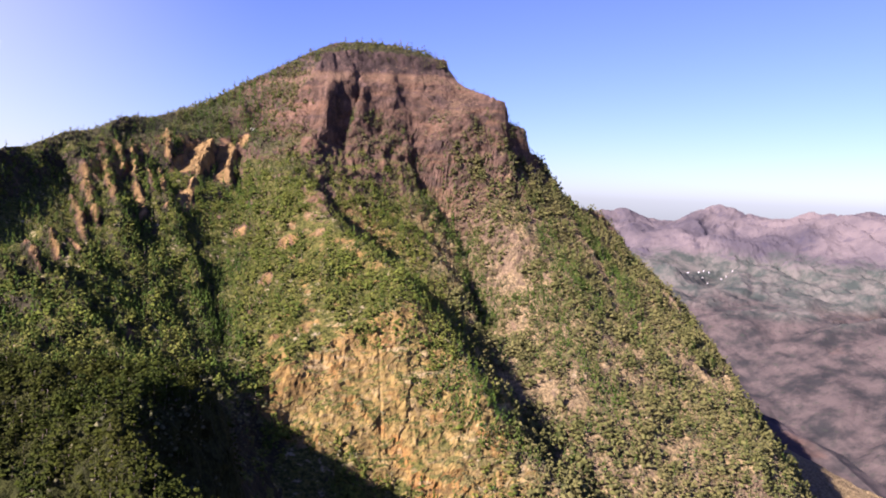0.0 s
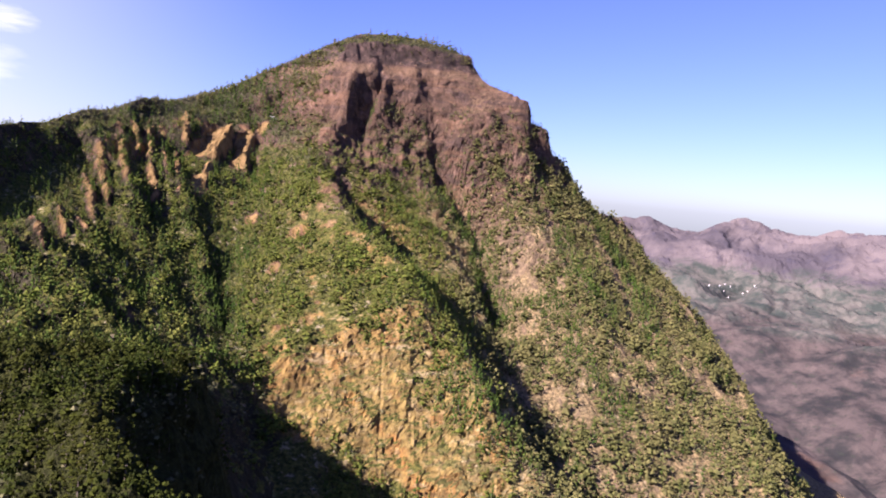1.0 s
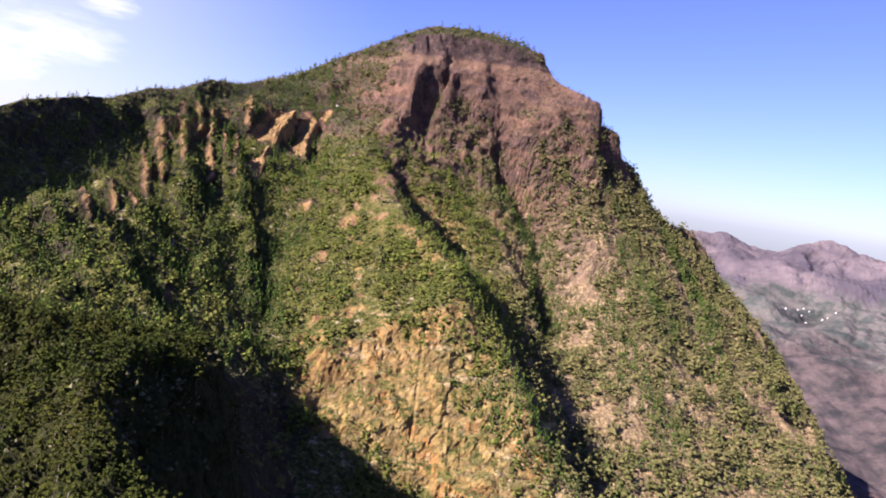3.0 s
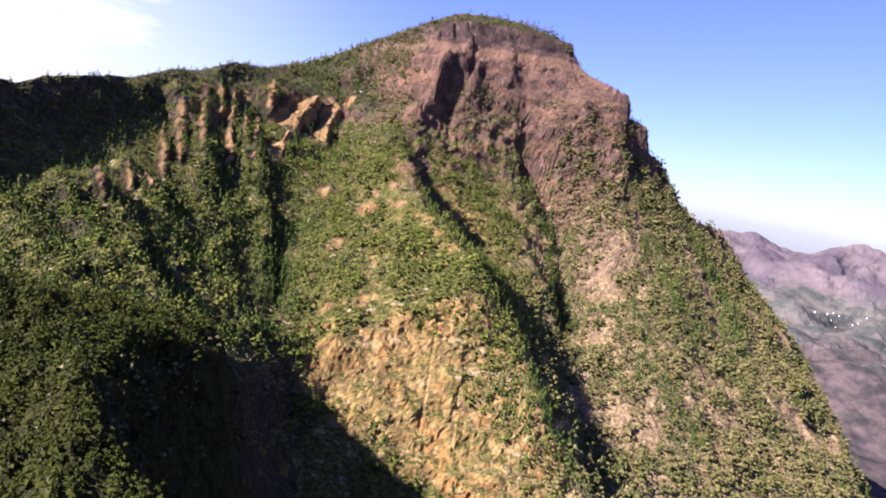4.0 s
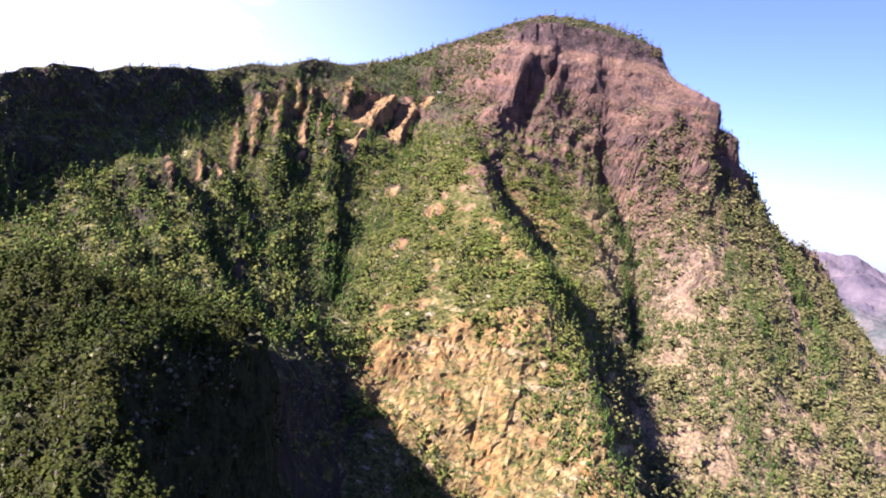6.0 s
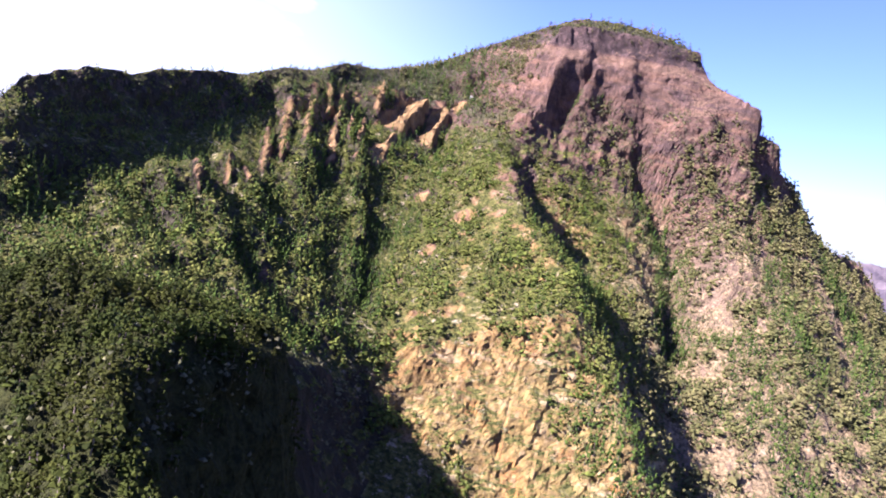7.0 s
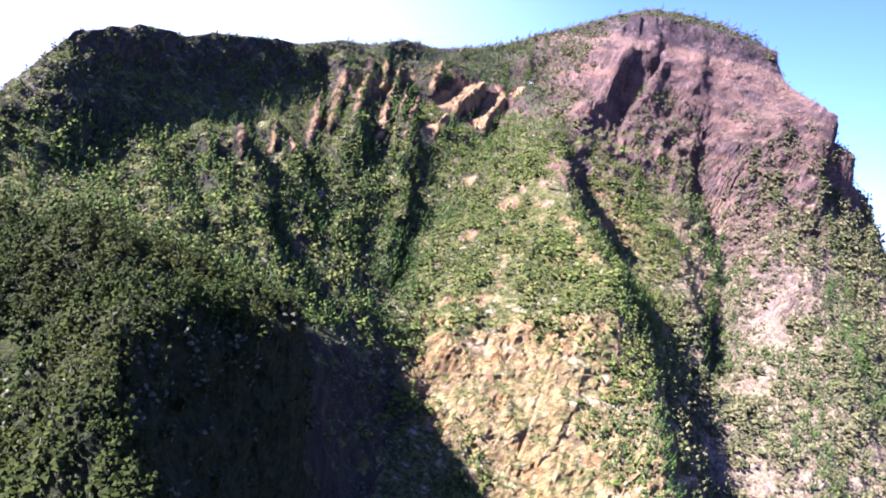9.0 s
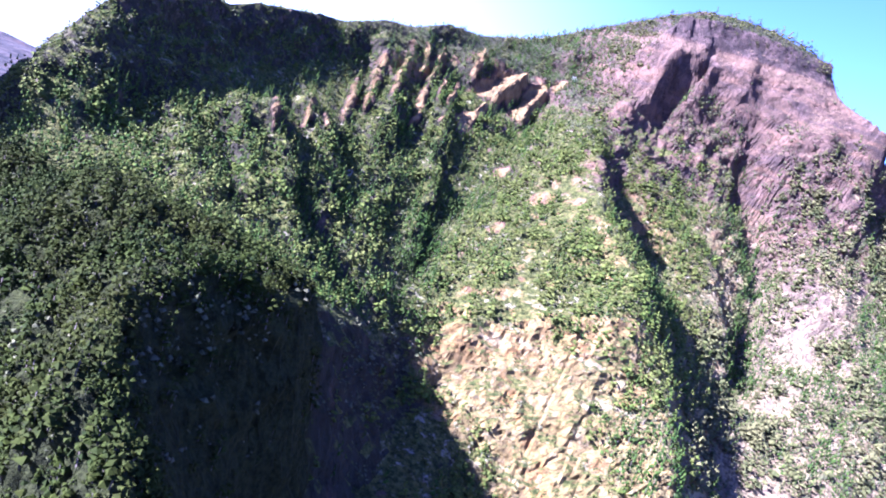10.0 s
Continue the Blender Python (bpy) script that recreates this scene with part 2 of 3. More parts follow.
def leaf_material(name, dark, light, dry):
    m = Mat(name, 0.8)
    m.b.inputs["Specular IOR Level"].default_value = 0.05
    r = m.n.new("ShaderNodeNewGeometry").outputs["Random Per Island"]
    tree = m.ramp(m.noise(0.16, 2), 0.34, 0.66)
    broad = m.ramp(m.noise(0.02, 4), 0.35, 0.65)
    c = m.mix(m.math("ADD", m.math("MULTIPLY", r, 0.4), m.math("MULTIPLY", tree, 0.6)), dark, light)
    c = m.mix(m.math("MULTIPLY", m.math("ADD", broad, m.ramp(m.noise(0.3, 2), 0.55, 0.75)), 0.35), c, m.mix(r, tuple(v * 0.5 for v in dry), dry))
    thin = m.node("ShaderNodeBsdfTranslucent", Color=c)
    both = m.node("ShaderNodeMixShader", Fac=0.15)
    m.l.new(m.b.outputs[0], both.inputs[1]), m.l.new(thin.outputs[0], both.inputs[2])
    m.l.new(both.outputs[0], m.n["Material Output"].inputs[0])
    return m.finish(c)


ROCK = mountain_material()
FAR = far_material()
# olive leaves, their colour also darkened for shade and lens dimming at lower left
NEAR_LEAF = leaf_material("dimmed_olive_foliage", (0.007, 0.013, 0.002), (0.034, 0.047, 0.005), (0.050, 0.042, 0.007))
LEAF = leaf_material("foliage", (0.012, 0.030, 0.006), (0.064, 0.106, 0.014), (0.095, 0.100, 0.023))
OPEN_LEAF = leaf_material("sunny_foliage", (0.024, 0.040, 0.007), (0.102, 0.124, 0.017), (0.160, 0.140, 0.036))
EAST_LEAF = leaf_material("dull_foliage", (0.026, 0.033, 0.010), (0.115, 0.116, 0.032), (0.17, 0.135, 0.055))
SCRUB_LEAF = leaf_material("scrub_foliage", (0.03, 0.036, 0.016), (0.12, 0.12, 0.05), (0.16, 0.135, 0.065))


# ---- terrain ----
class Value:
    """Smooth lattice noise over numpy arrays."""

    def __init__(self, seed):
        self.t = np.random.RandomState(seed).rand(256, 256) * 2 - 1

    def at(self, x, y):
        xi, yi = np.floor(x).astype(int), np.floor(y).astype(int)
        u, v = x - xi, y - yi
        u, v = u * u * u * (u * (u * 6 - 15) + 10), v * v * v * (v * (v * 6 - 15) + 10)
        a, b = self.t[xi & 255, yi & 255], self.t[(xi + 1) & 255, yi & 255]
        c, d = self.t[xi & 255, (yi + 1) & 255], self.t[(xi + 1) & 255, (yi + 1) & 255]
        return (a * (1 - u) + b * u) * (1 - v) + (c * (1 - u) + d * u) * v

    def at3(self, x, y, z):
        zi = np.floor(z).astype(int)
        w = z - zi
        w = w * w * (3 - 2 * w)
        return self.at(x + 57.31 * (zi % 64), y + 31.77 * (zi % 64)) * (1 - w) + self.at(x + 57.31 * ((zi + 1) % 64), y + 31.77 * ((zi + 1) % 64)) * w

    def fractal(self, x, y, octaves=5, gain=0.5, ridged=False):
        total, amp = np.zeros_like(x), 1.0
        for o in range(octaves):
            n = self.at(x * 2.03 ** o + 17.3 * o, y * 2.03 ** o - 9.1 * o)
            total += amp * ((1 - 2 * np.abs(n)) if ridged else n)
            amp *= gain
        return total


def relax(x0, y0, nx, ny, step, lines, edge):
    """The slopes between ridge and gully lines: a membrane hung from them, coarse to fine. edge(x, y): the heights round the border."""
    levels = [16, 8, 4, 2, 1]
    z = None
    for lv in levels:
        mx, my, st = (nx - 1) // lv + 1, (ny - 1) // lv + 1, step * lv
        gx, gy = np.meshgrid(x0 + np.arange(mx) * st, y0 + np.arange(my) * st, indexing="ij")
        total, count = np.zeros((mx, my)), np.zeros((mx, my))
        for pts in lines:
            for p, q in zip(pts[:-1], pts[1:]):
                p, q = np.array(p, float), np.array(q, float)
                k = max(2, int(np.hypot(*(q - p)[:2]) / st * 3))
                for s in np.linspace(0, 1, k):
                    r = p + (q - p) * s
                    i, j = int(round((r[0] - x0) / st)), int(round((r[1] - y0) / st))
                    if 0 <= i < mx and 0 <= j < my:
                        total[i, j] += r[2]
                        count[i, j] += 1
        held = count > 0
        fixed = np.where(held, total / np.maximum(count, 1), 0)
        for sl in (np.s_[0, :], np.s_[-1, :], np.s_[:, 0], np.s_[:, -1]):
            e = edge(gx[sl], gy[sl])
            fixed[sl] = np.where(held[sl], fixed[sl], e)
            held[sl] = True
        if z is None:
            z = np.full((mx, my), fixed[held].mean())
        else:
            i, j = np.minimum(np.arange(mx) / 2, z.shape[0] - 1.001), np.minimum(np.arange(my) / 2, z.shape[1] - 1.001)
            z = sample(z, i[:, None] + 0 * j[None, :], j[None, :] + 0 * i[:, None])
        for _ in range(400 if lv > 2 else 120):
            z = np.where(held, fixed, z)
            z[1:-1, 1:-1] = (z[:-2, 1:-1] + z[2:, 1:-1] + z[1:-1, :-2] + z[1:-1, 2:]) / 4
        z = np.where(held, fixed, z)
    return z


def sample(z, i, j):
    """z between its lattice points."""
    i, j = np.clip(i, 0, z.shape[0] - 1.001), np.clip(j, 0, z.shape[1] - 1.001)
    a, b = i.astype(int), j.astype(int)
    u, v = i - a, j - b
    return (z[a, b] * (1 - u) + z[a + 1, b] * u) * (1 - v) + (z[a, b + 1] * (1 - u) + z[a + 1, b + 1] * u) * v


def blur(z, times):
    for _ in range(times):
        p = np.pad(z, 1, mode="edge")
        z = (p[:-2, 1:-1] + p[2:, 1:-1] + p[1:-1, :-2] + p[1:-1, 2:] + 4 * z) / 8
    return z


RIDGES = {
    "skyline": [(-317, 355, 540), (-338, 414, 590), (-339, 438, 612), (-328, 477, 626), (-328, 529, 628), (-326, 561, 638), (-318, 635, 650), (-315, 682, 653), (-300, 733, 672), (-283, 783, 679), (-263, 820, 698), (-248, 892, 705), (-206, 977, 731), (-180, 998, 751), (-117, 1007, 788), (-67, 1014, 816), (-24, 1013, 836), (14, 1018, 842), (69, 1017, 838), (117, 1011, 827), (142, 1002, 814)],
    "east_ridge": [(137, 1004, 806), (162, 968, 779), (206, 926, 757), (218, 931, 752), (222, 934, 728), (246, 945, 723), (254, 950, 717), (259, 953, 690), (274, 960, 680), (299, 995, 668), (331, 1020, 613), (372, 1048, 606), (414, 1047, 601), (444, 1050, 568), (466, 1053, 529), (480, 990, 502), (476, 910, 482), (466, 830, 461), (442, 745, 447), (415, 650, 427), (374, 550, 409), (332, 470, 400)],
    "cap_foot": [(-52, 926, 784), (14, 936, 786), (81, 951, 789), (140, 977, 796)],
    "face_foot": [(-102, 915, 696), (-52, 888, 690), (-18, 898, 676), (17, 904, 685), (77, 940, 697), (115, 908, 702), (171, 910, 680), (262, 940, 668)],
    "central_spur": [(-131, 942, 701), (-80, 844, 649), (-62, 770, 637), (-46, 716, 622), (-38, 694, 600), (-3, 631, 576), (28, 572, 551), (50, 548, 526), (73, 514, 498), (88, 481, 477), (105, 470, 451), (125, 447, 425), (148, 413, 402)],
    "ravine": [(-18, 890, 672), (-25, 850, 632), (-22, 778, 566), (4, 728, 541), (30, 708, 525), (65, 694, 520), (86, 664, 502), (100, 630, 488), (115, 594, 470), (131, 563, 445), (142, 519, 421), (162, 470, 396)],
    "fall_gully": [(75, 945, 747), (77, 941, 697), (97, 923, 638), (132, 883, 580), (150, 840, 546), (145, 763, 485), (132, 657, 460)],
    "mid_rib": [(17, 908, 685), (38, 883, 641), (55, 851, 600), (94, 791, 561), (117, 737, 522), (123, 691, 490)],
    "east_rib": [(171, 910, 680), (198, 875, 618), (220, 811, 569), (242, 758, 537), (248, 710, 503), (214, 596, 462), (185, 508, 420), (176, 457, 381)],
    "far_rib": [(336, 1002, 605), (365, 936, 574), (362, 800, 504), (336, 707, 479), (312, 611, 440), (296, 535, 412)],
    "cliff_top": [(-75, 489, 469), (-62, 493, 486), (-41, 506, 497), (-17, 510, 508), (9, 520, 519), (31, 534, 533), (50, 548, 526)],
    "cliff_foot": [(-65, 474, 450), (-45, 465, 437), (-26, 451, 426), (12, 442, 410), (55, 428, 394), (108, 400, 384)],
    "gully_a": [(-76, 471, 462), (-103, 490, 489), (-131, 570, 514), (-136, 667, 553), (-125, 738, 592), (-150, 897, 657)],
    "wall_foot": [(-240, 300, 497), (-265, 355, 523), (-302, 417, 541), (-293, 464, 554), (-254, 480, 568), (-253, 552, 571), (-241, 600, 581), (-233, 650, 597), (-226, 735, 624), (-199, 830, 658)],
    "near_crest": [(-227, 318, 521), (-193, 303, 536), (-153, 276, 538), (-131, 257, 536), (-115, 230, 533), (-103, 213, 530), (-85, 195, 520), (-69, 180, 512), (-47, 160, 507)],
    "near_edge": [(-131, 257, 536), (-116, 266, 536), (-103, 274, 536), (-89, 283, 531), (-92, 332, 513), (-96, 400, 490), (-90, 439, 470)],
    "bowl": [(-79, 464, 451), (-62, 439, 424), (-59, 369, 407), (-70, 296, 428), (-67, 250, 435)],
    "near_left": [(-183, 265, 522), (-161, 230, 508), (-149, 212, 487), (-128, 198, 477)],
    "stub_foot": [(362, 1030, 595), (391, 1030, 576), (422, 1030, 549), (456, 1030, 527)],
    # ground sinks behind the crest so the added ridge beyond stays hidden
    "back_drop": [(-330, 300, 470), (-362, 360, 510), (-375, 420, 560), (-372, 480, 562), (-420, 460, 500), (-415, 410, 480), (-400, 360, 460)],
    # unseen ridge left of the view, added to cast shade on the wall
    "shade_ridge": [(-445, 250, 655), (-465, 300, 672), (-478, 325, 678)],
    # invented drop past the end of that unseen ridge
    "shade_ridge_gap": [(-455, 385, 470), (-530, 400, 470), (-600, 400, 450), (-600, 520, 440), (-480, 500, 470)],
    "cap_brow": [(-45, 929, 804), (8, 943, 815), (77, 962, 819), (135, 988, 818)],
    "cave_back": [(-28, 906, 770), (-14, 918, 772), (0, 931, 772)],
    "cave_floor": [(-45, 885, 690), (-20, 907, 682), (3, 927, 690)],
    "cave_left": [(-32, 900, 768), (-41, 890, 735), (-53, 880, 698)],
    "cave_right": [(9, 922, 765), (9, 912, 730), (15, 903, 692)],
    "wall_mid": [(-320, 437, 578), (-307, 477, 588), (-305, 529, 590), (-303, 561, 597), (-298, 610, 608), (-294, 655, 616), (-288, 700, 632)],
    "bench": [(-53, 918, 767), (16, 925, 770), (83, 937, 773), (142, 961, 782)],
    "shoulder": [(120, 918, 722), (165, 910, 742), (207, 907, 744)],
    "back_slope": [(560, 480, 130), (640, 700, 90), (685, 897, 90), (707, 1054, 170), (737, 1232, 250), (705, 1376, 350), (627, 1440, 440), (300, 1450, 480)],
}
X0, Y0, STEP, NX, NY = -700.0, 40.0, 4.0, 417, 369
HELD = relax(X0, Y0, NX, NY, STEP, list(RIDGES.values()), lambda x, y: np.where(x < -100, 330.0, 120.0) - 0.05 * np.maximum(y - 900, 0))
CREST = np.zeros_like(HELD)
for pts in (RIDGES["skyline"], RIDGES["east_ridge"], RIDGES["cap_brow"]):
    for p, q in zip(pts[:-1], pts[1:]):
        for s in np.linspace(0, 1, 60):
            CREST[int(round((p[0] + (q[0] - p[0]) * s - X0) / STEP)), int(round((p[1] + (q[1] - p[1]) * s - Y0) / STEP))] = 1
CREST = np.clip(blur(CREST, 6) * 3, 0, 1)
HELD = CREST * HELD + (1 - CREST) * blur(HELD, 2)
ux, uy = np.meshgrid(X0 + np.arange(NX) * STEP, Y0 + np.arange(NY) * STEP, indexing="ij")
# the dry flank is worn round
worn = (1 - CREST) * np.clip((ux - 200) / 50, 0, 1) * np.clip((640 - HELD) / 40, 0, 1)
HELD = HELD + worn * (blur(HELD, 24) - HELD)
# the summit face runs on evenly from side to side
even = np.clip((HELD - 690) / 20, 0, 1) * np.clip((ux + 120) / 30, 0, 1) * np.clip((190 - ux) / 30, 0, 1) * np.clip((np.hypot(ux + 20, (uy - 905) * 0.8) - 36) / 12, 0, 1) * (1 - CREST * (uy > 985))
for _ in range(10):
    shifted = HELD.copy()
    shifted[1:-1] = 0.25 * HELD[:-2] + 0.5 * HELD[1:-1] + 0.25 * HELD[2:]
    HELD = HELD + even * (shifted - HELD)
HOLLOW = blur(HELD, 30) - HELD
N1, N2, N3, N4 = Value(3), Value(5), Value(8), Value(13)


# tilted bare slabs: top, foot and half width
SLABS = [((-184, 884), (-190, 782), 14), ((-157, 894), (-152, 803), 10)]


# upright rock fins at the foot of the wall: top, foot, half width and how far they stand out
FINS = [((-268, 756), (-224, 640), 4.2, 11), ((-258, 768), (-240, 735), 3.5, 10), ((-250, 800), (-204, 655), 4.2, 12), ((-233, 785), (-200, 695), 3.2, 9), ((-217, 783), (-186, 680), 3.2, 9), ((-223, 848), (-206, 790), 4.2, 11), ((-250, 552), (-232, 524), 3.5, 11), ((-240, 562), (-216, 530), 3.5, 9), ((-271, 699), (-228, 605), 4.2, 11), ((-267, 655), (-226, 570), 3.5, 10), ((-246, 496), (-226, 472), 3.5, 9), ((-178, 776), (-174, 728), 5.6, 9)]


def fins(x, y):
    """How far the ground stands out as upright fins, in metres."""
    total = np.zeros_like(x)
    for top_, foot_, wide_, out in FINS:
        u, v = along(x, y, top_, foot_)
        v = v + 1.8 * N3.at(x / 11, y / 11)
        ends = np.clip((0.5 - np.abs(u - 0.5)) * 5 + 0.5 * N2.at(x / 9, y / 9) + 0.2, 0, 1)
        total = np.maximum(total, out * ends * np.clip(1.25 - np.abs(v) / wide_, 0, 1) * (0.8 + 0.4 * N4.at(x / 6, y / 12)))
    return total


def along(x, y, top_, foot_):
    """How far down a slab's axis a place is, 0 to 1, and how far to its side."""
    dx, dy = foot_[0] - top_[0], foot_[1] - top_[1]
    length = math.hypot(dx, dy)
    return np.clip(((x - top_[0]) * dx + (y - top_[1]) * dy) / length ** 2, -0.2, 1.2), ((x - top_[0]) * -dy + (y - top_[1]) * dx) / length


# ribs and gullies below the wall: rise, half width and line
FOLDS = [
    (10, 20, [(-216, 735), (-177, 666), (-151, 612), (-133, 559)]),
    (11, 20, [(-268, 707), (-218, 636), (-190, 581), (-171, 521)]),
    (12, 15, [(-254, 556), (-220, 527), (-199, 513), (-172, 473)]),
    (10, 14, [(-253, 493), (-221, 472), (-190, 443), (-164, 420)]),
    (9, 12, [(-271, 487), (-231, 449), (-196, 422)]),
    (8, 12, [(-295, 454), (-247, 412), (-209, 385)]),
    (-8, 11, [(-192, 711), (-159, 652), (-133, 594), (-113, 531)]),
    (-9, 13, [(-205, 660), (-188, 583), (-179, 511), (-166, 462), (-142, 449), (-115, 444)]),
    (-8, 9, [(-205, 530), (-185, 480), (-167, 445)]),
    (-8, 9, [(-229, 490), (-198, 470), (-172, 445)]),
    (-6, 9, [(-258, 458), (-228, 431), (-195, 408)]),
]


def folds(x, y):
    """Ribs and gullies that run down from the wall: how far the ground rises or sinks, in metres."""
    total = np.zeros_like(x)
    bx, by = x + 5 * N3.at(x / 26, y / 26), y + 5 * N1.at(x / 26, y / 26)
    for rise_, wide_, pts in FOLDS:
        near_ = np.full_like(x, 1e9)
        for (a, b), (c, d) in zip(pts[:-1], pts[1:]):
            u = np.clip(((bx - a) * (c - a) + (by - b) * (d - b)) / ((c - a) ** 2 + (d - b) ** 2), 0, 1)
            near_ = np.minimum(near_, np.hypot(bx - a - u * (c - a), by - b - u * (d - b)))
        total = total + rise_ * np.clip(1 - near_ / wide_, 0, 1)
    return total


def height(x, y):
    """The mountain's height at x, y."""
    i, j = (x - X0) / STEP, (y - Y0) / STEP
    calm = 1 - 0.8 * sample(CREST, i, j)
    broad = 9 * calm * np.clip((x - 150) / 60, 0, 1)
    wx, wy = x + 5 * calm * N3.at(x / 31, y / 31) + broad * N1.at(x / 63, y / 63), y + 5 * calm * N4.at(x / 31, y / 31) + broad * N2.at(x / 63, y / 63)
    z = sample(HELD, (wx - X0) / STEP, (wy - Y0) / STEP)
    gx = (sample(HELD, i + 1.5, j) - sample(HELD, i - 1.5, j)) / (3 * STEP)
    gy = (sample(HELD, i, j + 1.5) - sample(HELD, i, j - 1.5)) / (3 * STEP)
    g = np.clip(np.hypot(gx, gy), 0, 2.5)
    massive = (1 - 0.5 * np.clip((x - 120) / 60, 0, 1)) * (1 - 0.8 * np.clip((z - 670) / 40, 0, 1) * np.clip((x + 150) / 40, 0, 1))
    flutes = N2.fractal(x / 24 + 0.5 * N3.at(x / 40, y / 40), y / 55, 4, 0.55, True) - 0.55
    cliff = np.clip((x + 95) / 25, 0, 1) * np.clip((130 - x) / 30, 0, 1) * np.clip((575 - y) / 25, 0, 1)
    z = z + calm * massive * (1 - 0.75 * cliff) * flutes * (0.8 + 3.6 * np.clip(g - 0.5, 0, 1.3))
    z = z + folds(x, y)
    side = np.clip((x - 130) / 60, 0, 1) * np.clip((700 - z) / 60, 0, 1)
    z = z + calm * side * (N1.fractal(x / 33 + y / 300, y / 170, 4, 0.55, True) - 0.5) * 2.2
    gentle = 1 - 0.75 * np.clip((g - 0.8) / 0.6, 0, 1)
    z = z + calm * N1.fractal(x / 45, y / 45, 2, 0.5) * 3.5 + calm * gentle * N1.fractal(x / 11, y / 11, 3, 0.5) * 0.9
    front = np.clip((g - 0.85) / 0.4, 0, 1) * np.clip((x + 95) / 25, 0, 1) * np.clip((150 - x) / 30, 0, 1) * np.clip((585 - y) / 25, 0, 1) * np.clip((y - 395) / 25, 0, 1)
    sx, sy = x + 0.5 * y, y - 0.3 * x
    z = z + front * N3.fractal(sx / 30, sy / 40, 2, 0.5) * 2.2 + front * (N4.fractal(sx / 7, sy / 10, 4, 0.7, True) - 0.6) * 0.5
    z = z - front * 2.5 * np.clip(0.09 - np.abs(N1.at(x / 22 + 2.2, y / 60)), 0, 1) / 0.09
    z = z + front * 0.8 * np.round(N2.at((x + 0.6 * z) / 11, (y + 0.3 * z) / 19) * 2.5)
    z = z + fins(x, y)
    scar = bare(x, y)
    z = z + scar * (N4.fractal(sx / 12, sy / 26, 3, 0.6, True) - 0.5) * 1.6
    for top_, foot_, wide_ in SLABS:
        u, v = along(x, y, top_, foot_)
        on = np.clip((wide_ - np.abs(v + 4 * N3.at(x / 13, y / 13))) / 3, 0, 1) * np.clip((0.5 - np.abs(u - 0.5) + 0.12 * N4.at(x / 11, y / 11)) * 14, 0, 1)
        ax, ay = top_[0] + (foot_[0] - top_[0]) * u, top_[1] + (foot_[1] - top_[1]) * u
        flat = sample(HELD, (ax - X0) / STEP, (ay - Y0) / STEP) + 3 + 0.35 * v + 2.0 * (N2.fractal(x / 12, y / 26, 4, 0.6, True) - 0.5)
        z = z * (1 - on) + flat * on
        z = z - 7 * np.exp(-((v - wide_ - 5) / 4.0) ** 2) * np.clip((0.55 - np.abs(u - 0.5)) * 8, 0, 1)
    ledge = np.sin(z / 4.1 + 4 * N3.at(x / 50, y / 50))
    z = z + ledge * 0.9 * np.clip(g - 0.7, 0, 1) * np.clip((z - 560) / 60, 0.25, 1)
    z = z + N4.fractal(x / 9, y / 9, 3, 0.5) * 0.6 * gentle * (0.3 + 0.7 * calm)
    return z


# bare rock scars: x, y and radius
SCARS = [(-178, 727, 9), (-230, 746, 7), (-73, 661, 7), (-140, 912, 7), (-119, 698, 6), (-85, 600, 6), (392, 1040, 24), (432, 1042, 20)]


def bare(x, y):
    """1 on the bare scars, 0 elsewhere, with a ragged edge."""
    total = np.zeros_like(x)
    for a, b, r in SCARS:
        d = np.hypot(x - a, (y - b) * 0.6) / r + 0.45 * N2.fractal(x / 9, y / 16, 3)
        total = np.maximum(total, np.clip(1.6 - 1.3 * d, 0, 1))
    for top_, foot_, wide_ in SLABS:
        u, v = along(x, y, top_, foot_)
        total = np.maximum(total, np.clip((wide_ + 2 - np.abs(v + 4 * N3.at(x / 13, y / 13))) / 3, 0, 1) * np.clip((0.52 - np.abs(u - 0.5) + 0.12 * N4.at(x / 11, y / 11)) * 14, 0, 1))
    foot = [(-262, 690), (-250, 740), (-240, 782), (-216, 836), (-196, 868)]
    for a, b in zip(foot[:-1], foot[1:]):
        u, v = along(x, y, a, b)
        strip = np.clip(1.1 - np.abs(v) / 15, 0, 1) * (np.abs(u - 0.5) < 0.6)
        total = np.maximum(total, np.clip(strip * (0.75 + 0.9 * N3.fractal(x / 13, y / 30, 3)), 0, 0.7))
    stand = fins(x, y) / 8 + 0.35 * N2.fractal(x / 12, y / 18, 3)
    return np.maximum(total, np.clip(stand * 1.7 - 0.5, 0, 0.68))


def sheet(name, x, y, z, material):
    nx, ny = x.shape
    me = bpy.data.meshes.new(name)
    idx = np.arange(nx * ny).reshape(nx, ny)
    quads = np.stack([idx[:-1, :-1], idx[1:, :-1], idx[1:, 1:], idx[:-1, 1:]], -1).reshape(-1)
    me.vertices.add(nx * ny)
    me.vertices.foreach_set("co", np.stack([x, y, z], -1).reshape(-1))
    me.loops.add(len(quads))
    me.loops.foreach_set("vertex_index", quads)
    me.polygons.add(len(quads) // 4)
    me.polygons.foreach_set("loop_start", np.arange(0, len(quads), 4))
    me.update(calc_edges=True)
    me.materials.append(material)
    me.shade_flat()
    return new(name, me)


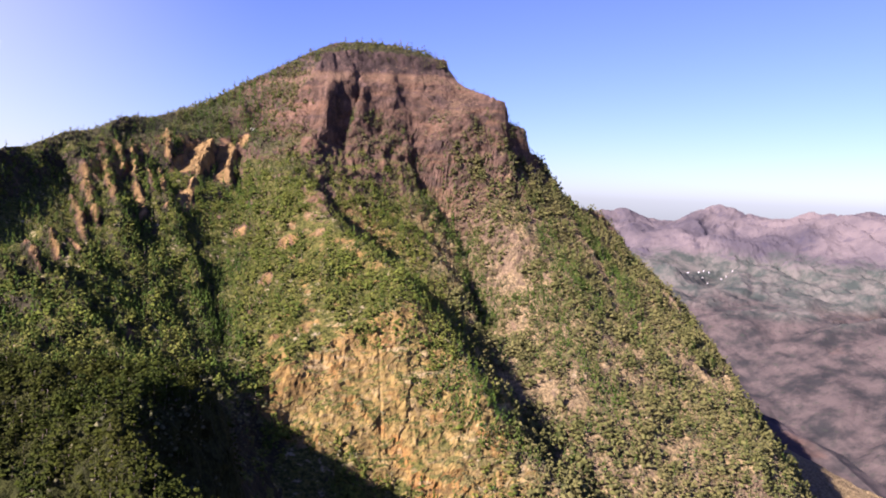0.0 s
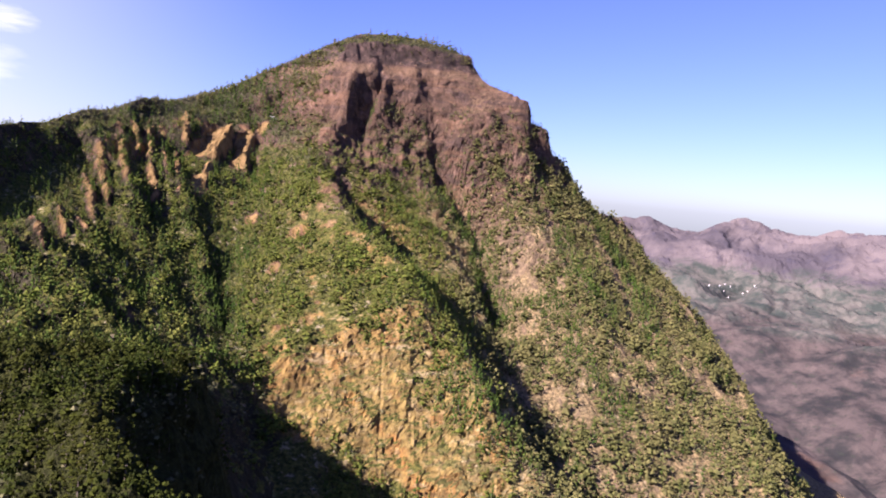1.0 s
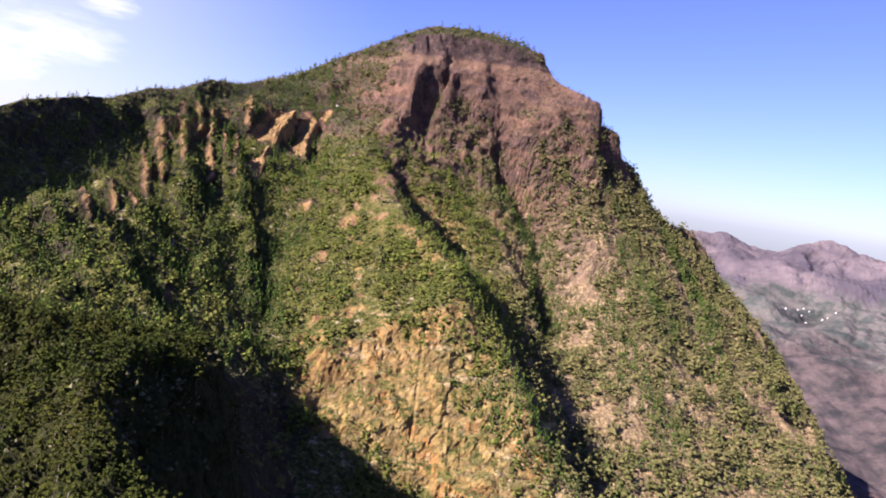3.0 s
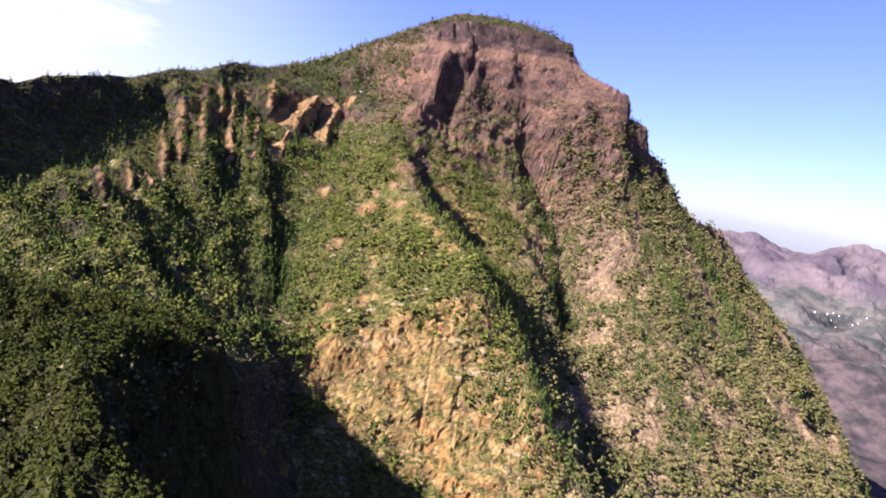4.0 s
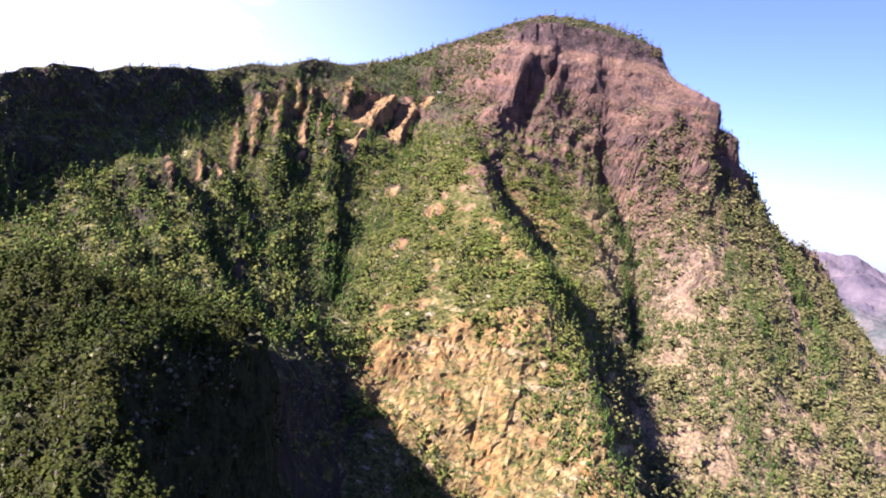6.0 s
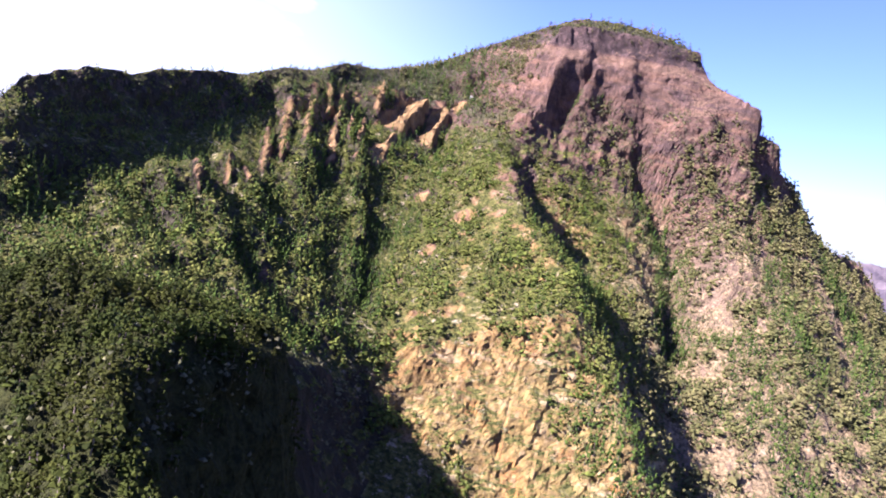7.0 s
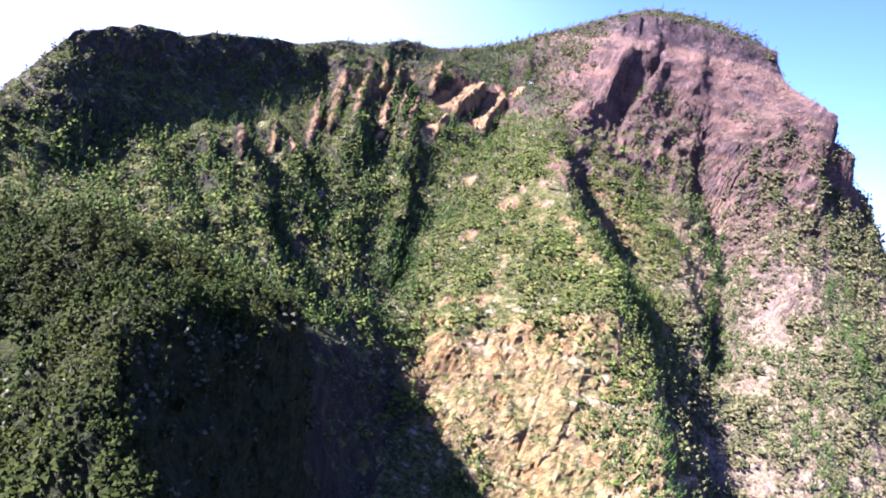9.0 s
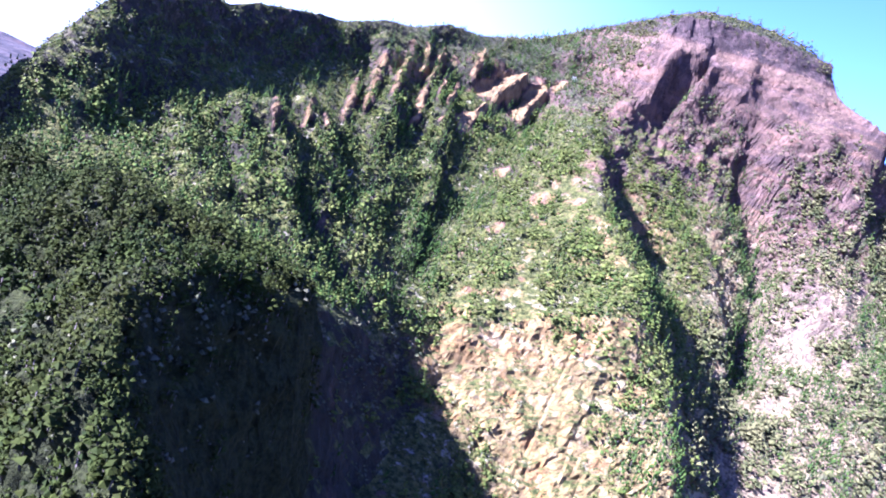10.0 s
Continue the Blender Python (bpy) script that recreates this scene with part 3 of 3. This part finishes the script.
def crags(x, y, z):
    """Blocks and overhangs: steep ground pushed in and out along its normal."""
    nx, ny = -np.gradient(z, axis=0) / np.gradient(x, axis=0), -np.gradient(z, axis=1) / np.gradient(y, axis=1)
    g = np.hypot(nx, ny)
    length = np.sqrt(1 + g * g)
    steep = np.clip((blur(g, 3) - 0.75) / 0.6, 0, 1) * np.clip((520 - x) / 40, 0, 1) * np.clip((x + 370) / 30, 0, 1)
    d = N1.at3(x / 19, y / 19, z / 12) * 3.0 + N2.at3(x / 8, y / 8, z / 6) * 1.8 + np.round(2.2 * N3.at3(x / 12, y / 12, z / 7)) * 1.1 + N4.at3(x / 4, y / 4, z / 3.4) * 1.0
    low = np.clip((575 - y) / 20, 0, 1) * np.clip((x + 85) / 20, 0, 1)
    a, b = 0.72 * x + 0.69 * z, 0.72 * z - 0.69 * x
    lay = b / 19 + 1.6 * N2.at3(x / 30, y / 30, z / 30)
    joint = (0.9 * x + 0.35 * y) / 25 + 1.5 * N3.at3(x / 26, y / 26, z / 34)
    fine = b / 6 + 2.2 * N4.at3(x / 14, y / 14, z / 14)
    shard = 1.5 * (lay - np.floor(lay) - 0.5) + 1.5 * (joint - np.floor(joint) - 0.5) + 0.7 * (fine - np.floor(fine) - 0.5) + 0.5 * N4.at3(x / 4, y / 4, z / 4)
    d = d * (1 - 0.5 * low) - 1.15 * low * shard
    d = d * (1 - 0.5 * np.clip((z - 690) / 30, 0, 1) * np.clip((x + 150) / 40, 0, 1)) * steep * (1 - 0.6 * bare(x, y)) * (1 - 0.7 * sample(CREST, (x - X0) / STEP, (y - Y0) / STEP))
    return x + d * nx / length, y + d * ny / length, z + d / length


mx = np.concatenate([np.arange(-660, -360, 9.0), np.arange(-360, 500, 2.1), np.arange(500, 940, 9.0)])
my = np.concatenate([np.arange(60, 150, 6.0), np.arange(150, 425, 2.1), np.arange(425, 545, 1.2), np.arange(545, 900, 2.1), np.arange(900, 1000, 0.85), np.arange(1000, 1070, 2.1), np.arange(1070, 1490, 9.0)])
GX, GY = np.meshgrid(mx, my, indexing="ij")
GZ = height(GX, GY)
CX, CY, CZ = crags(GX, GY, GZ)
AREA = np.sqrt(1 + (np.gradient(GZ, axis=0) / np.gradient(GX, axis=0)) ** 2 + (np.gradient(GZ, axis=1) / np.gradient(GY, axis=1)) ** 2)
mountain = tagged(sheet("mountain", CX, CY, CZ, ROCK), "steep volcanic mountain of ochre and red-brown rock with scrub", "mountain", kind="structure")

attr = mountain.data.attributes.new("bare", "FLOAT", "POINT")
attr.data.foreach_set("value", bare(GX, GY).reshape(-1).astype(np.float32))

FAR_LINES = [
    [(1280, 3704, 520), (1647, 3710, 549), (1873, 3680, 522), (2091, 3642, 552), (2264, 3537, 611), (2408, 3441, 575), (2560, 3329, 592), (2721, 3200, 610), (2793, 3136, 585), (3091, 2843, 578), (3495, 2329, 590)],
    [(1457, 3324, 338), (1638, 3078, 311), (1818, 2892, 308), (1928, 2650, 334), (2055, 2270, 289), (2324, 1996, 304)],
    [(1400, 2728, 333), (1381, 2411, 272), (1294, 2033, 178), (1171, 1564, 70), (1077, 1241, 17)],
    [(-4000, 4000, -80), (-1000, 4600, -80), (900, 4700, -60)],
    [(-600, 200, 100), (0, 0, 60), (620, 480, 60), (900, 800, 60), (1050, 1200, 120), (900, 1600, 150), (0, 1600, 100), (-700, 1300, 100), (-600, 200, 100)],
]
FX0, FY0, FSTEP, FN = -4800.0, -4800.0, 40.0, 241
FZ = blur(relax(FX0, FY0, FN, FN, FSTEP, FAR_LINES, lambda x, y: np.where(x > 1000, 300.0, -60.0)), 1)
fx = np.concatenate([np.arange(-4800, 400, 130.0), np.arange(400, 3600, 18.0), np.arange(3600, 4801, 120.0)])
fy = np.concatenate([np.arange(-4800, 1200, 130.0), np.arange(1200, 4300, 18.0), np.arange(4300, 4801, 120.0)])
KX, KY = np.meshgrid(fx, fy, indexing="ij")
KZ = sample(FZ, (KX - FX0) / FSTEP, (KY - FY0) / FSTEP)
rise = np.clip((KZ + 150) / 500, 0.1, 1)
KZ = KZ + N1.fractal(KX / 420 + 0.4 * N3.at(KX / 300, KY / 300), KY / 420 + 0.4 * N4.at(KX / 300, KY / 300), 6, 0.5) * 70 * rise + N2.fractal(KX / 900, KY / 900, 3) * 20 + N3.fractal(KX / 130, KY / 130, 4, 0.5, True) * 4
ground = tagged(sheet("ground", KX, KY, KZ, FAR), "wide hazy valley with purple-brown hills behind", "ground", kind="structure")


# ---- trees and scrub ----
BARK = Mat("bark", 0.95)
BARK.finish(BARK.mix(BARK.ramp(BARK.noise(2.0), 0.3, 0.7), (0.05, 0.04, 0.03), (0.16, 0.13, 0.10)))
BARK = BARK.m


def leaf_cloud(rng, clumps, tufts, height_, width, low, taper):
    """A crown: ragged leafy clumps round the stem, wide below and narrow above, with loose tufts between them."""
    verts, tris = [], []
    for k in range(clumps):
        f = (k + 0.5 * rng.rand()) / max(1, clumps - 1) if clumps > 1 else 0.5
        reach = width * 0.5 * (1 - taper * f)
        a = 2.4 * k + rng.rand() * 1.2
        off = reach * (0.35 + 0.45 * rng.rand()) * (0 if k == clumps - 1 and taper > 0.5 else 1)
        c = np.array((off * math.cos(a), off * math.sin(a), height_ * (low + (0.93 - low) * min(f, 1))))
        r = np.array((1, 1, 1)) * reach * (0.42 + 0.3 * rng.rand())
        r[2] = max(r[2] * 0.7, height_ * (0.93 - low) / clumps * 0.75)
        n = len(verts)
        turn = rng.rand() * 1.57
        for q in range(4):
            t = turn + q * 1.5708
            verts.append(c + np.array((math.cos(t), math.sin(t), -0.4 + 0.8 * rng.rand())) * r * (0.65 + 0.7 * rng.rand()))
        verts += [c + np.array((rng.randn() * 0.2, rng.randn() * 0.2, 1.0)) * r, c + np.array((0, 0, -0.7)) * r]
        for q in range(4):
            e = (q + 1) % 4
            tris += [(n + q, n + e, n + 4), (n + e, n + q, n + 5)]
    for k in range(tufts):
        f, a = rng.rand(), rng.rand() * 6.283
        c = np.array((math.cos(a), math.sin(a), 0)) * width * 0.5 * (1 - taper * f) * (0.7 + 0.4 * rng.rand()) + np.array((0, 0, height_ * (low + (0.95 - low) * f)))
        u, v = rng.randn(3), rng.randn(3)
        s = width * (0.08 + 0.06 * rng.rand())
        n = len(verts)
        verts += [c, c + u / np.linalg.norm(u) * s, c + v / np.linalg.norm(v) * s]
        tris += [(n, n + 1, n + 2)]
    return np.array(verts), np.array(tris)


def stem(rng, height_, radius, sides, limbs):
    """A tapered, slightly bent trunk with its limbs."""
    verts, tris = [], []

    def tube(p, q, r0, r1):
        n = len(verts)
        p, q = np.array(p, float), np.array(q, float)
        d = (q - p) / np.linalg.norm(q - p)
        a = np.cross(d, (0.3, 0.9, 0.1))
        a /= np.linalg.norm(a)
        b = np.cross(d, a)
        for c, r in ((p, r0), (q, r1)):
            for k in range(sides):
                t = 6.283 * k / sides
                verts.append(c + r * (a * math.cos(t) + b * math.sin(t)))
        for k in range(sides):
            e = (k + 1) % sides
            tris.append((n + k, n + e, n + sides + e))
            tris.append((n + k, n + sides + e, n + sides + k))

    bend = rng.randn(2) * 0.05 * height_
    tube((0, 0, -0.6), (bend[0], bend[1], height_ * 0.5), radius, radius * 0.7)
    if limbs:
        tube((bend[0], bend[1], height_ * 0.5), (bend[0] * 1.4, bend[1] * 1.2, height_ * 0.95), radius * 0.7, radius * 0.15)
    for k in range(limbs):
        h = 0.35 + 0.5 * k / max(1, limbs)
        a = rng.rand() * 6.283
        r = height_ * 0.22 * (1.1 - h)
        tube((bend[0], bend[1], h * height_), (bend[0] + r * math.cos(a) * 2, bend[1] + r * math.sin(a) * 2, (h + 0.12) * height_), radius * 0.4, radius * 0.1)
    return np.array(verts), np.array(tris)


def tri_mesh(name, verts, tris, material):
    me = bpy.data.meshes.new(name)
    me.vertices.add(len(verts))
    me.vertices.foreach_set("co", np.asarray(verts, float).reshape(-1))
    me.loops.add(len(tris) * 3)
    me.loops.foreach_set("vertex_index", np.asarray(tris).reshape(-1).astype(np.int32))
    me.polygons.add(len(tris))
    me.polygons.foreach_set("loop_start", np.arange(0, len(tris) * 3, 3, dtype=np.int32))
    me.update(calc_edges=True)
    me.materials.append(material)
    me.shade_flat()
    return me


def scatter(name, kinds, spots, material, label, category):
    """One mesh of many plants. spots: x, y, z, size, turn and kind, row by row."""
    vs, ts, at = [], [], 0
    for k, (v, t) in enumerate(kinds):
        sp = spots[spots[:, 5].astype(int) == k]
        c, s = np.cos(sp[:, 4])[:, None], np.sin(sp[:, 4])[:, None]
        x, y = v[None, :, 0], v[None, :, 1]
        p = np.stack([c * x - s * y, s * x + c * y, np.repeat(v[None, :, 2], len(sp), 0)], -1) * sp[:, None, 3:4] + sp[:, None, :3]
        vs.append(p.reshape(-1, 3))
        ts.append((t[None] + (np.arange(len(sp)) * len(v))[:, None, None]).reshape(-1, 3) + at)
        at += p.shape[0] * p.shape[1]
    return tagged(new(name, tri_mesh(name, np.concatenate(vs), np.concatenate(ts), material)), label, category, kind="stuff")


rng = np.random.RandomState(11)
def smooth(v, lo, hi):
    t = np.clip((v - lo) / (hi - lo), 0, 1)
    return t * t * (3 - 2 * t)


# strips of taller dark trees
GROVES = [
    [(93, 859), (123, 860), (142, 832), (150, 788), (140, 700)],
    [(200, 726), (209, 656), (215, 592), (226, 563), (235, 535)],
    [(251, 830), (258, 761), (265, 704)],
    [(20, 745), (40, 700), (50, 654), (38, 590)],
    [(65, 484), (88, 466), (110, 457)],
    [(-103, 490), (-131, 570), (-131, 650)],
    [(330, 900), (345, 800), (322, 720)],
]


def grove(x, y):
    """1 within the strips of dark trees, 0 away from them."""
    best = np.full_like(x, 1e9)
    for pts in GROVES:
        for (a, b), (c, d) in zip(pts[:-1], pts[1:]):
            u = np.clip(((x - a) * (c - a) + (y - b) * (d - b)) / ((c - a) ** 2 + (d - b) ** 2), 0, 1)
            best = np.minimum(best, np.hypot(x - a - u * (c - a), y - b - u * (d - b)))
    return smooth(best + 9 * N2.fractal(x / 20, y / 20, 3), 25, 10)


def slope(x, y):
    """How steep the large form is."""
    i, j = (x - X0) / STEP, (y - Y0) / STEP
    return np.hypot(sample(HELD, i + 2, j) - sample(HELD, i - 2, j), sample(HELD, i, j + 2) - sample(HELD, i, j - 2)) / (4 * STEP)


def spread(count):
    """Random places on the faces that look to the valley, with their height, steepness and patchiness."""
    line = np.array(RIDGES["skyline"] + RIDGES["east_ridge"][1:15], float)
    inner = (GX > -340) & (GX < 480) & (GY > 85) & (GY < 1068)
    where = np.flatnonzero(inner)
    area = np.cumsum((np.clip(AREA, 1, 4) * np.gradient(GX, axis=0) * np.gradient(GY, axis=1)).reshape(-1)[where])
    pick = where[np.searchsorted(area, rng.rand(count) * area[-1])]
    x, y, z = CX.reshape(-1)[pick], CY.reshape(-1)[pick], CZ.reshape(-1)[pick]
    order = np.argsort(line[:, 0])
    keep = y < np.interp(x, line[order, 0], line[order, 1]) + 14
    x, y, z = x[keep], y[keep], z[keep]
    return x, y, z, slope(x, y), N3.fractal(x / 40, y / 40, 3), N1.fractal(x / 150, y / 150, 2)


def rows(x, y, z, size, kinds):
    n = len(x)
    return np.stack([x, y, z, size, rng.rand(n) * 6.283, rng.randint(0, kinds, n)], -1)


x, y, z, g, patch, wide = spread(140000)
line = N2.fractal(x / 34, y / 150, 3)
clear = 1 - np.clip(bare(x, y) * 1.5, 0, 1)
east = smooth(x + 30 * wide, 70, 190)
high = smooth(z + 25 * wide, 610, 700) * smooth(x, -270, -170)
top = smooth(z, 690, 745) * smooth(x, -270, -170)
cover = (1 - high * (1 - 0.5 * smooth(line, -0.1, 0.4))) * (1 - 0.9 * top)
cover = cover * (1 - east * (0.62 - 0.45 * smooth(patch + 0.5 * line, -0.1, 0.7)))
p_tree = cover * (1 - smooth(g + 0.25 * patch - 0.9 * (x < -150) - 0.35 * ((y > 505) & (y < 640) & (x < 60)), 0.95, 1.45)) * np.where(x < -85, 0.85, smooth(patch, -0.9, 0.3)) * clear
near = (y < 335) & (x < -40)
mid = smooth(z, 585, 610) * (1 - smooth(z, 705, 735)) * smooth(x, -20, 20)
face = N2.fractal((x + y) / 26, z / 20, 3)
shoulder = smooth(z, 655, 690) * smooth(x, -250, -215) * (1 - smooth(x + 8 * wide, -85, -55))
p_tree = np.maximum(p_tree, 0.6 * mid * smooth(face, -0.5, 0.3) * clear)
p_tree = np.maximum(p_tree, 0.9 * shoulder * smooth(face, -1.2, -0.3) * clear)
wall = (x < -225) & (z > 560)
p_tree = np.where(wall, np.maximum(p_tree, 0.9 * smooth(face, -1.2, -0.3)), p_tree)
dark = np.maximum(grove(x, y), smooth(sample(HOLLOW, (x - X0) / STEP, (y - Y0) / STEP) + 2 * patch, 3.0, 11.0))
fold = folds(x, y)
dark = np.maximum(dark * (1 - 0.6 * smooth(fold, 2, 8)), smooth(fold, -1, -6))
p_tree = np.where((x > -110) & (y > 400), p_tree * (0.6 + 0.35 * dark), p_tree * (0.72 + 0.28 * dark))
p_tree = np.maximum(p_tree, 0.42 * east * (z < 640) * smooth(patch, -1.0, 0.1))
p_tree = np.maximum(p_tree, 0.8 * grove(x, y) * (z < 700))
lush = smooth(np.abs(0.55 * (x - 95) + 0.83 * (y - 450)) + 10 * patch, 26, 10) * smooth(x, 40, 70) * smooth(x, 175, 150) * (y < 560)
p_tree = np.maximum(p_tree, 0.6 * lush)
in_bowl = (x > -108) & (y > 225) & (y < 450) & (x < -30) & (z < 512 - 0.1 * (y - 330))
p_tree = np.where(near, (0.85 - 0.6 * ((g > 0.9) & (x > -100) & (y > 215))) * np.maximum(smooth(patch, -1.1, -0.2), 0.75), p_tree)
p_tree = np.maximum(p_tree, 0.22 * (z > 800) * (x > -140))
p_tree = np.where(in_bowl, 0.04, p_tree)
trees = rng.rand(len(x)) < p_tree
x, y, z, near, dark = x[trees], y[trees], z[trees], near[trees], dark[trees]
pine = rng.rand(len(x)) < (0.2 + 0.28 * (x < -105) + 0.3 * ((x < -95) & (z > 640)) + 0.7 * dark) * (1 - np.clip(3 * sample(CREST, (x - X0) / STEP, (y - Y0) / STEP), 0, 1))
tree_kinds = [leaf_cloud(rng, 5, 3, *hwt) for hwt in ((10.0, 3.8, 0.12, 0.8), (12.0, 3.6, 0.15, 0.8), (8.5, 4.2, 0.15, 0.75), (11.0, 4.4, 0.3, 0.6), (7.0, 3.6, 0.1, 0.75))]
open_kinds = [leaf_cloud(rng, 5, 4, *hwt) for hwt in ((6.5, 4.8, 0.12, 0.35), (5.0, 4.2, 0.12, 0.3), (8.0, 4.4, 0.18, 0.5), (5.6, 5.4, 0.12, 0.25), (4.0, 3.8, 0.12, 0.3))]
near_kinds = [leaf_cloud(rng, 9, 5, *hw, 0.12, 0.5) for hw in ((7.0, 4.2), (8.5, 3.8), (5.5, 4.8), (8.0, 3.4), (6.5, 4.2))]
spots = rows(x, y, z - 0.3, (0.35 + 1.15 * rng.rand(len(x)) ** 2.0) * np.where((x < -225) & (z > 560), 0.7, np.where(pine, 1, 1.2 + 0.45 * (x > 100))) * (1 - (0.2 + 0.35 * (z > 770)) * sample(CREST, (x - X0) / STEP, (y - Y0) / STEP)), 5)
scatter("forest", tree_kinds, spots[~near & pine], LEAF, "dark green pines in the gullies and strips", "forest")
dull = (x > 85 + 30 * rng.rand(len(x))) | (z > 655 + 30 * rng.rand(len(x)))
scatter("forest", open_kinds, spots[~near & ~pine & dull], EAST_LEAF, "dull olive bushy trees on the dry flank", "forest")
scatter("forest", open_kinds, spots[~near & ~pine & ~dull], OPEN_LEAF, "yellow-green bushy trees on the sunny slopes", "forest")
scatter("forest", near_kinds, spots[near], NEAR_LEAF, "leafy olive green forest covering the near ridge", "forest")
spots = spots[near | pine]
stem_kinds = [stem(rng, 7.0, 0.16, 3, 0) for _ in range(5)]
scatter("tree_trunks", stem_kinds, spots, BARK, "thin grey-brown trunks of the forest trees", "tree trunks")

x, y, z, g, patch, wide = spread(88000)
bowl = (x < -50) & (y < 470)
line = N2.fractal(x / 34, y / 150, 3)
mid = smooth(z, 585, 610) * (1 - smooth(z, 715, 745)) * smooth(x, -20, 20)
seam = 0.45 * smooth(N1.fractal(x / 16, y / 60, 3), 0.35, 0.75) * (z < 560) * (x > -70)
p_bush = (1 - 0.75 * smooth(z, 690, 750)) * (1 - 0.9 * np.clip(bare(x, y) * 1.5, 0, 1)) * (1 - 0.94 * smooth(g + 0.35 * patch - 1.0 * bowl - 0.8 * smooth(z, 590, 620) * (1 - smooth(z, 695, 715)) * smooth(x, -60, 20), 1.0, 1.5)) * smooth(patch, -1.0, 0.6)
open_ = smooth(x, 60, 150) + smooth(z, 610, 660) * smooth(x, -150, -60) + 0.5 * smooth(g, 0.8, 1.2)
dry_ = 0.32 * smooth(x, 80, 140) * (z < 650) * smooth(patch, -1.2, 0.0)
scree = (y < 548) & (x > -75) & (x < 115)
bush = rng.rand(len(x)) < np.where(scree, 0.08 + 0.92 * smooth(N1.fractal(x / 19, y / 19, 2), 0.15, 0.5), 1) * np.maximum(dry_, np.maximum(np.maximum(p_bush * np.clip(0.15 + open_, 0, 1) * 0.8, mid * smooth(N2.fractal((x + y) / 26, z / 20, 3), -1.1, 0.1)), seam))
bush_kinds = [leaf_cloud(rng, 2, 3, 2.2, 3.0, 0.15, 0.2) for _ in range(6)]
scatter("scrub", bush_kinds, rows(x[bush], y[bush], z[bush] - 0.1, 0.6 + 1.5 * rng.rand(bush.sum()) ** 1.5, 6), SCRUB_LEAF, "olive green scrub scattered over the dry slopes", "scrub")

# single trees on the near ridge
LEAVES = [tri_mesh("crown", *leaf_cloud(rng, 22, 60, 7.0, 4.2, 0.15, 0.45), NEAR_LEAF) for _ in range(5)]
TRUNKS = [tri_mesh("trunk", *stem(rng, 7.0, 0.17, 5, 5), BARK) for _ in range(5)]
x, y = rng.uniform(-215, -45, 1500), rng.uniform(165, 335, 1500)
z, g = height(x, y), slope(x, y)
keep = (g < 1.0) & (N3.fractal(x / 30, y / 30, 3) > -0.6)
x, y, z = x[keep][:300], y[keep][:300], z[keep][:300]
for k in range(len(x)):
    tree = tagged(new("tree"), "small dark green leafy tree on the forested ridge", "tree", "trees on the near ridge")
    tree.empty_display_size = 0.5
    for me in (TRUNKS[k % 5], LEAVES[(k * 3) % 5]):
        ob = new(me.name.split(".")[0], me)
        ob.parent = tree
    tree.matrix_world = Matrix.LocRotScale((x[k], y[k], z[k] - 0.2), Euler((0, 0, rng.rand() * 6.28)), Vector((1, 1, 1)) * rng.uniform(0.65, 1.25))


def house(x, y, wide, deep, turn):
    """A small white house with a pitched roof."""
    ob = tagged(new("house"), "tiny white house in the far valley village", "house", "village houses")
    z = float(sample(KZ, np.interp(x, fx, np.arange(len(fx))), np.interp(y, fy, np.arange(len(fy)))))
    bm = bmesh.new()
    bmesh.ops.create_cube(bm, size=1, matrix=Matrix.Translation((0, 0, 2)) @ Matrix.Diagonal((wide, deep, 4.5, 1)))
    me = bpy.data.meshes.new("wall")
    bm.to_mesh(me)
    me.materials.append(PLASTER)
    new("wall", me).parent = ob
    w, d = wide / 2 + 0.5, deep / 2 + 0.5
    me = bpy.data.meshes.new("roof")
    me.from_pydata([(-w, -d, 4.2), (w, -d, 4.2), (w, d, 4.2), (-w, d, 4.2), (-w, 0, 6.2), (w, 0, 6.2)], [], [(0, 1, 5, 4), (2, 3, 4, 5), (1, 2, 5), (3, 0, 4), (0, 3, 2, 1)])
    me.materials.append(ROOFING)
    new("roof", me).parent = ob
    ob.matrix_world = pose(x, y, z + 1, 0, 0, turn)


PLASTER = Mat("white_plaster", 0.8)
PLASTER = PLASTER.finish(PLASTER.mix(PLASTER.ramp(PLASTER.noise(0.4), 0.3, 0.7), (0.40, 0.39, 0.37), (0.55, 0.54, 0.52)))
ROOFING = Mat("pale_roof", 0.6)
ROOFING = ROOFING.finish(ROOFING.mix(ROOFING.ramp(ROOFING.noise(0.5), 0.3, 0.7), (0.30, 0.24, 0.20), (0.46, 0.40, 0.36)))
for k in range(12):
    house(1643 + rng.uniform(-150, 130), 2872 + rng.uniform(-110, 110), rng.uniform(3.6, 5.5), rng.uniform(3.2, 4.4), rng.uniform(0, 180))
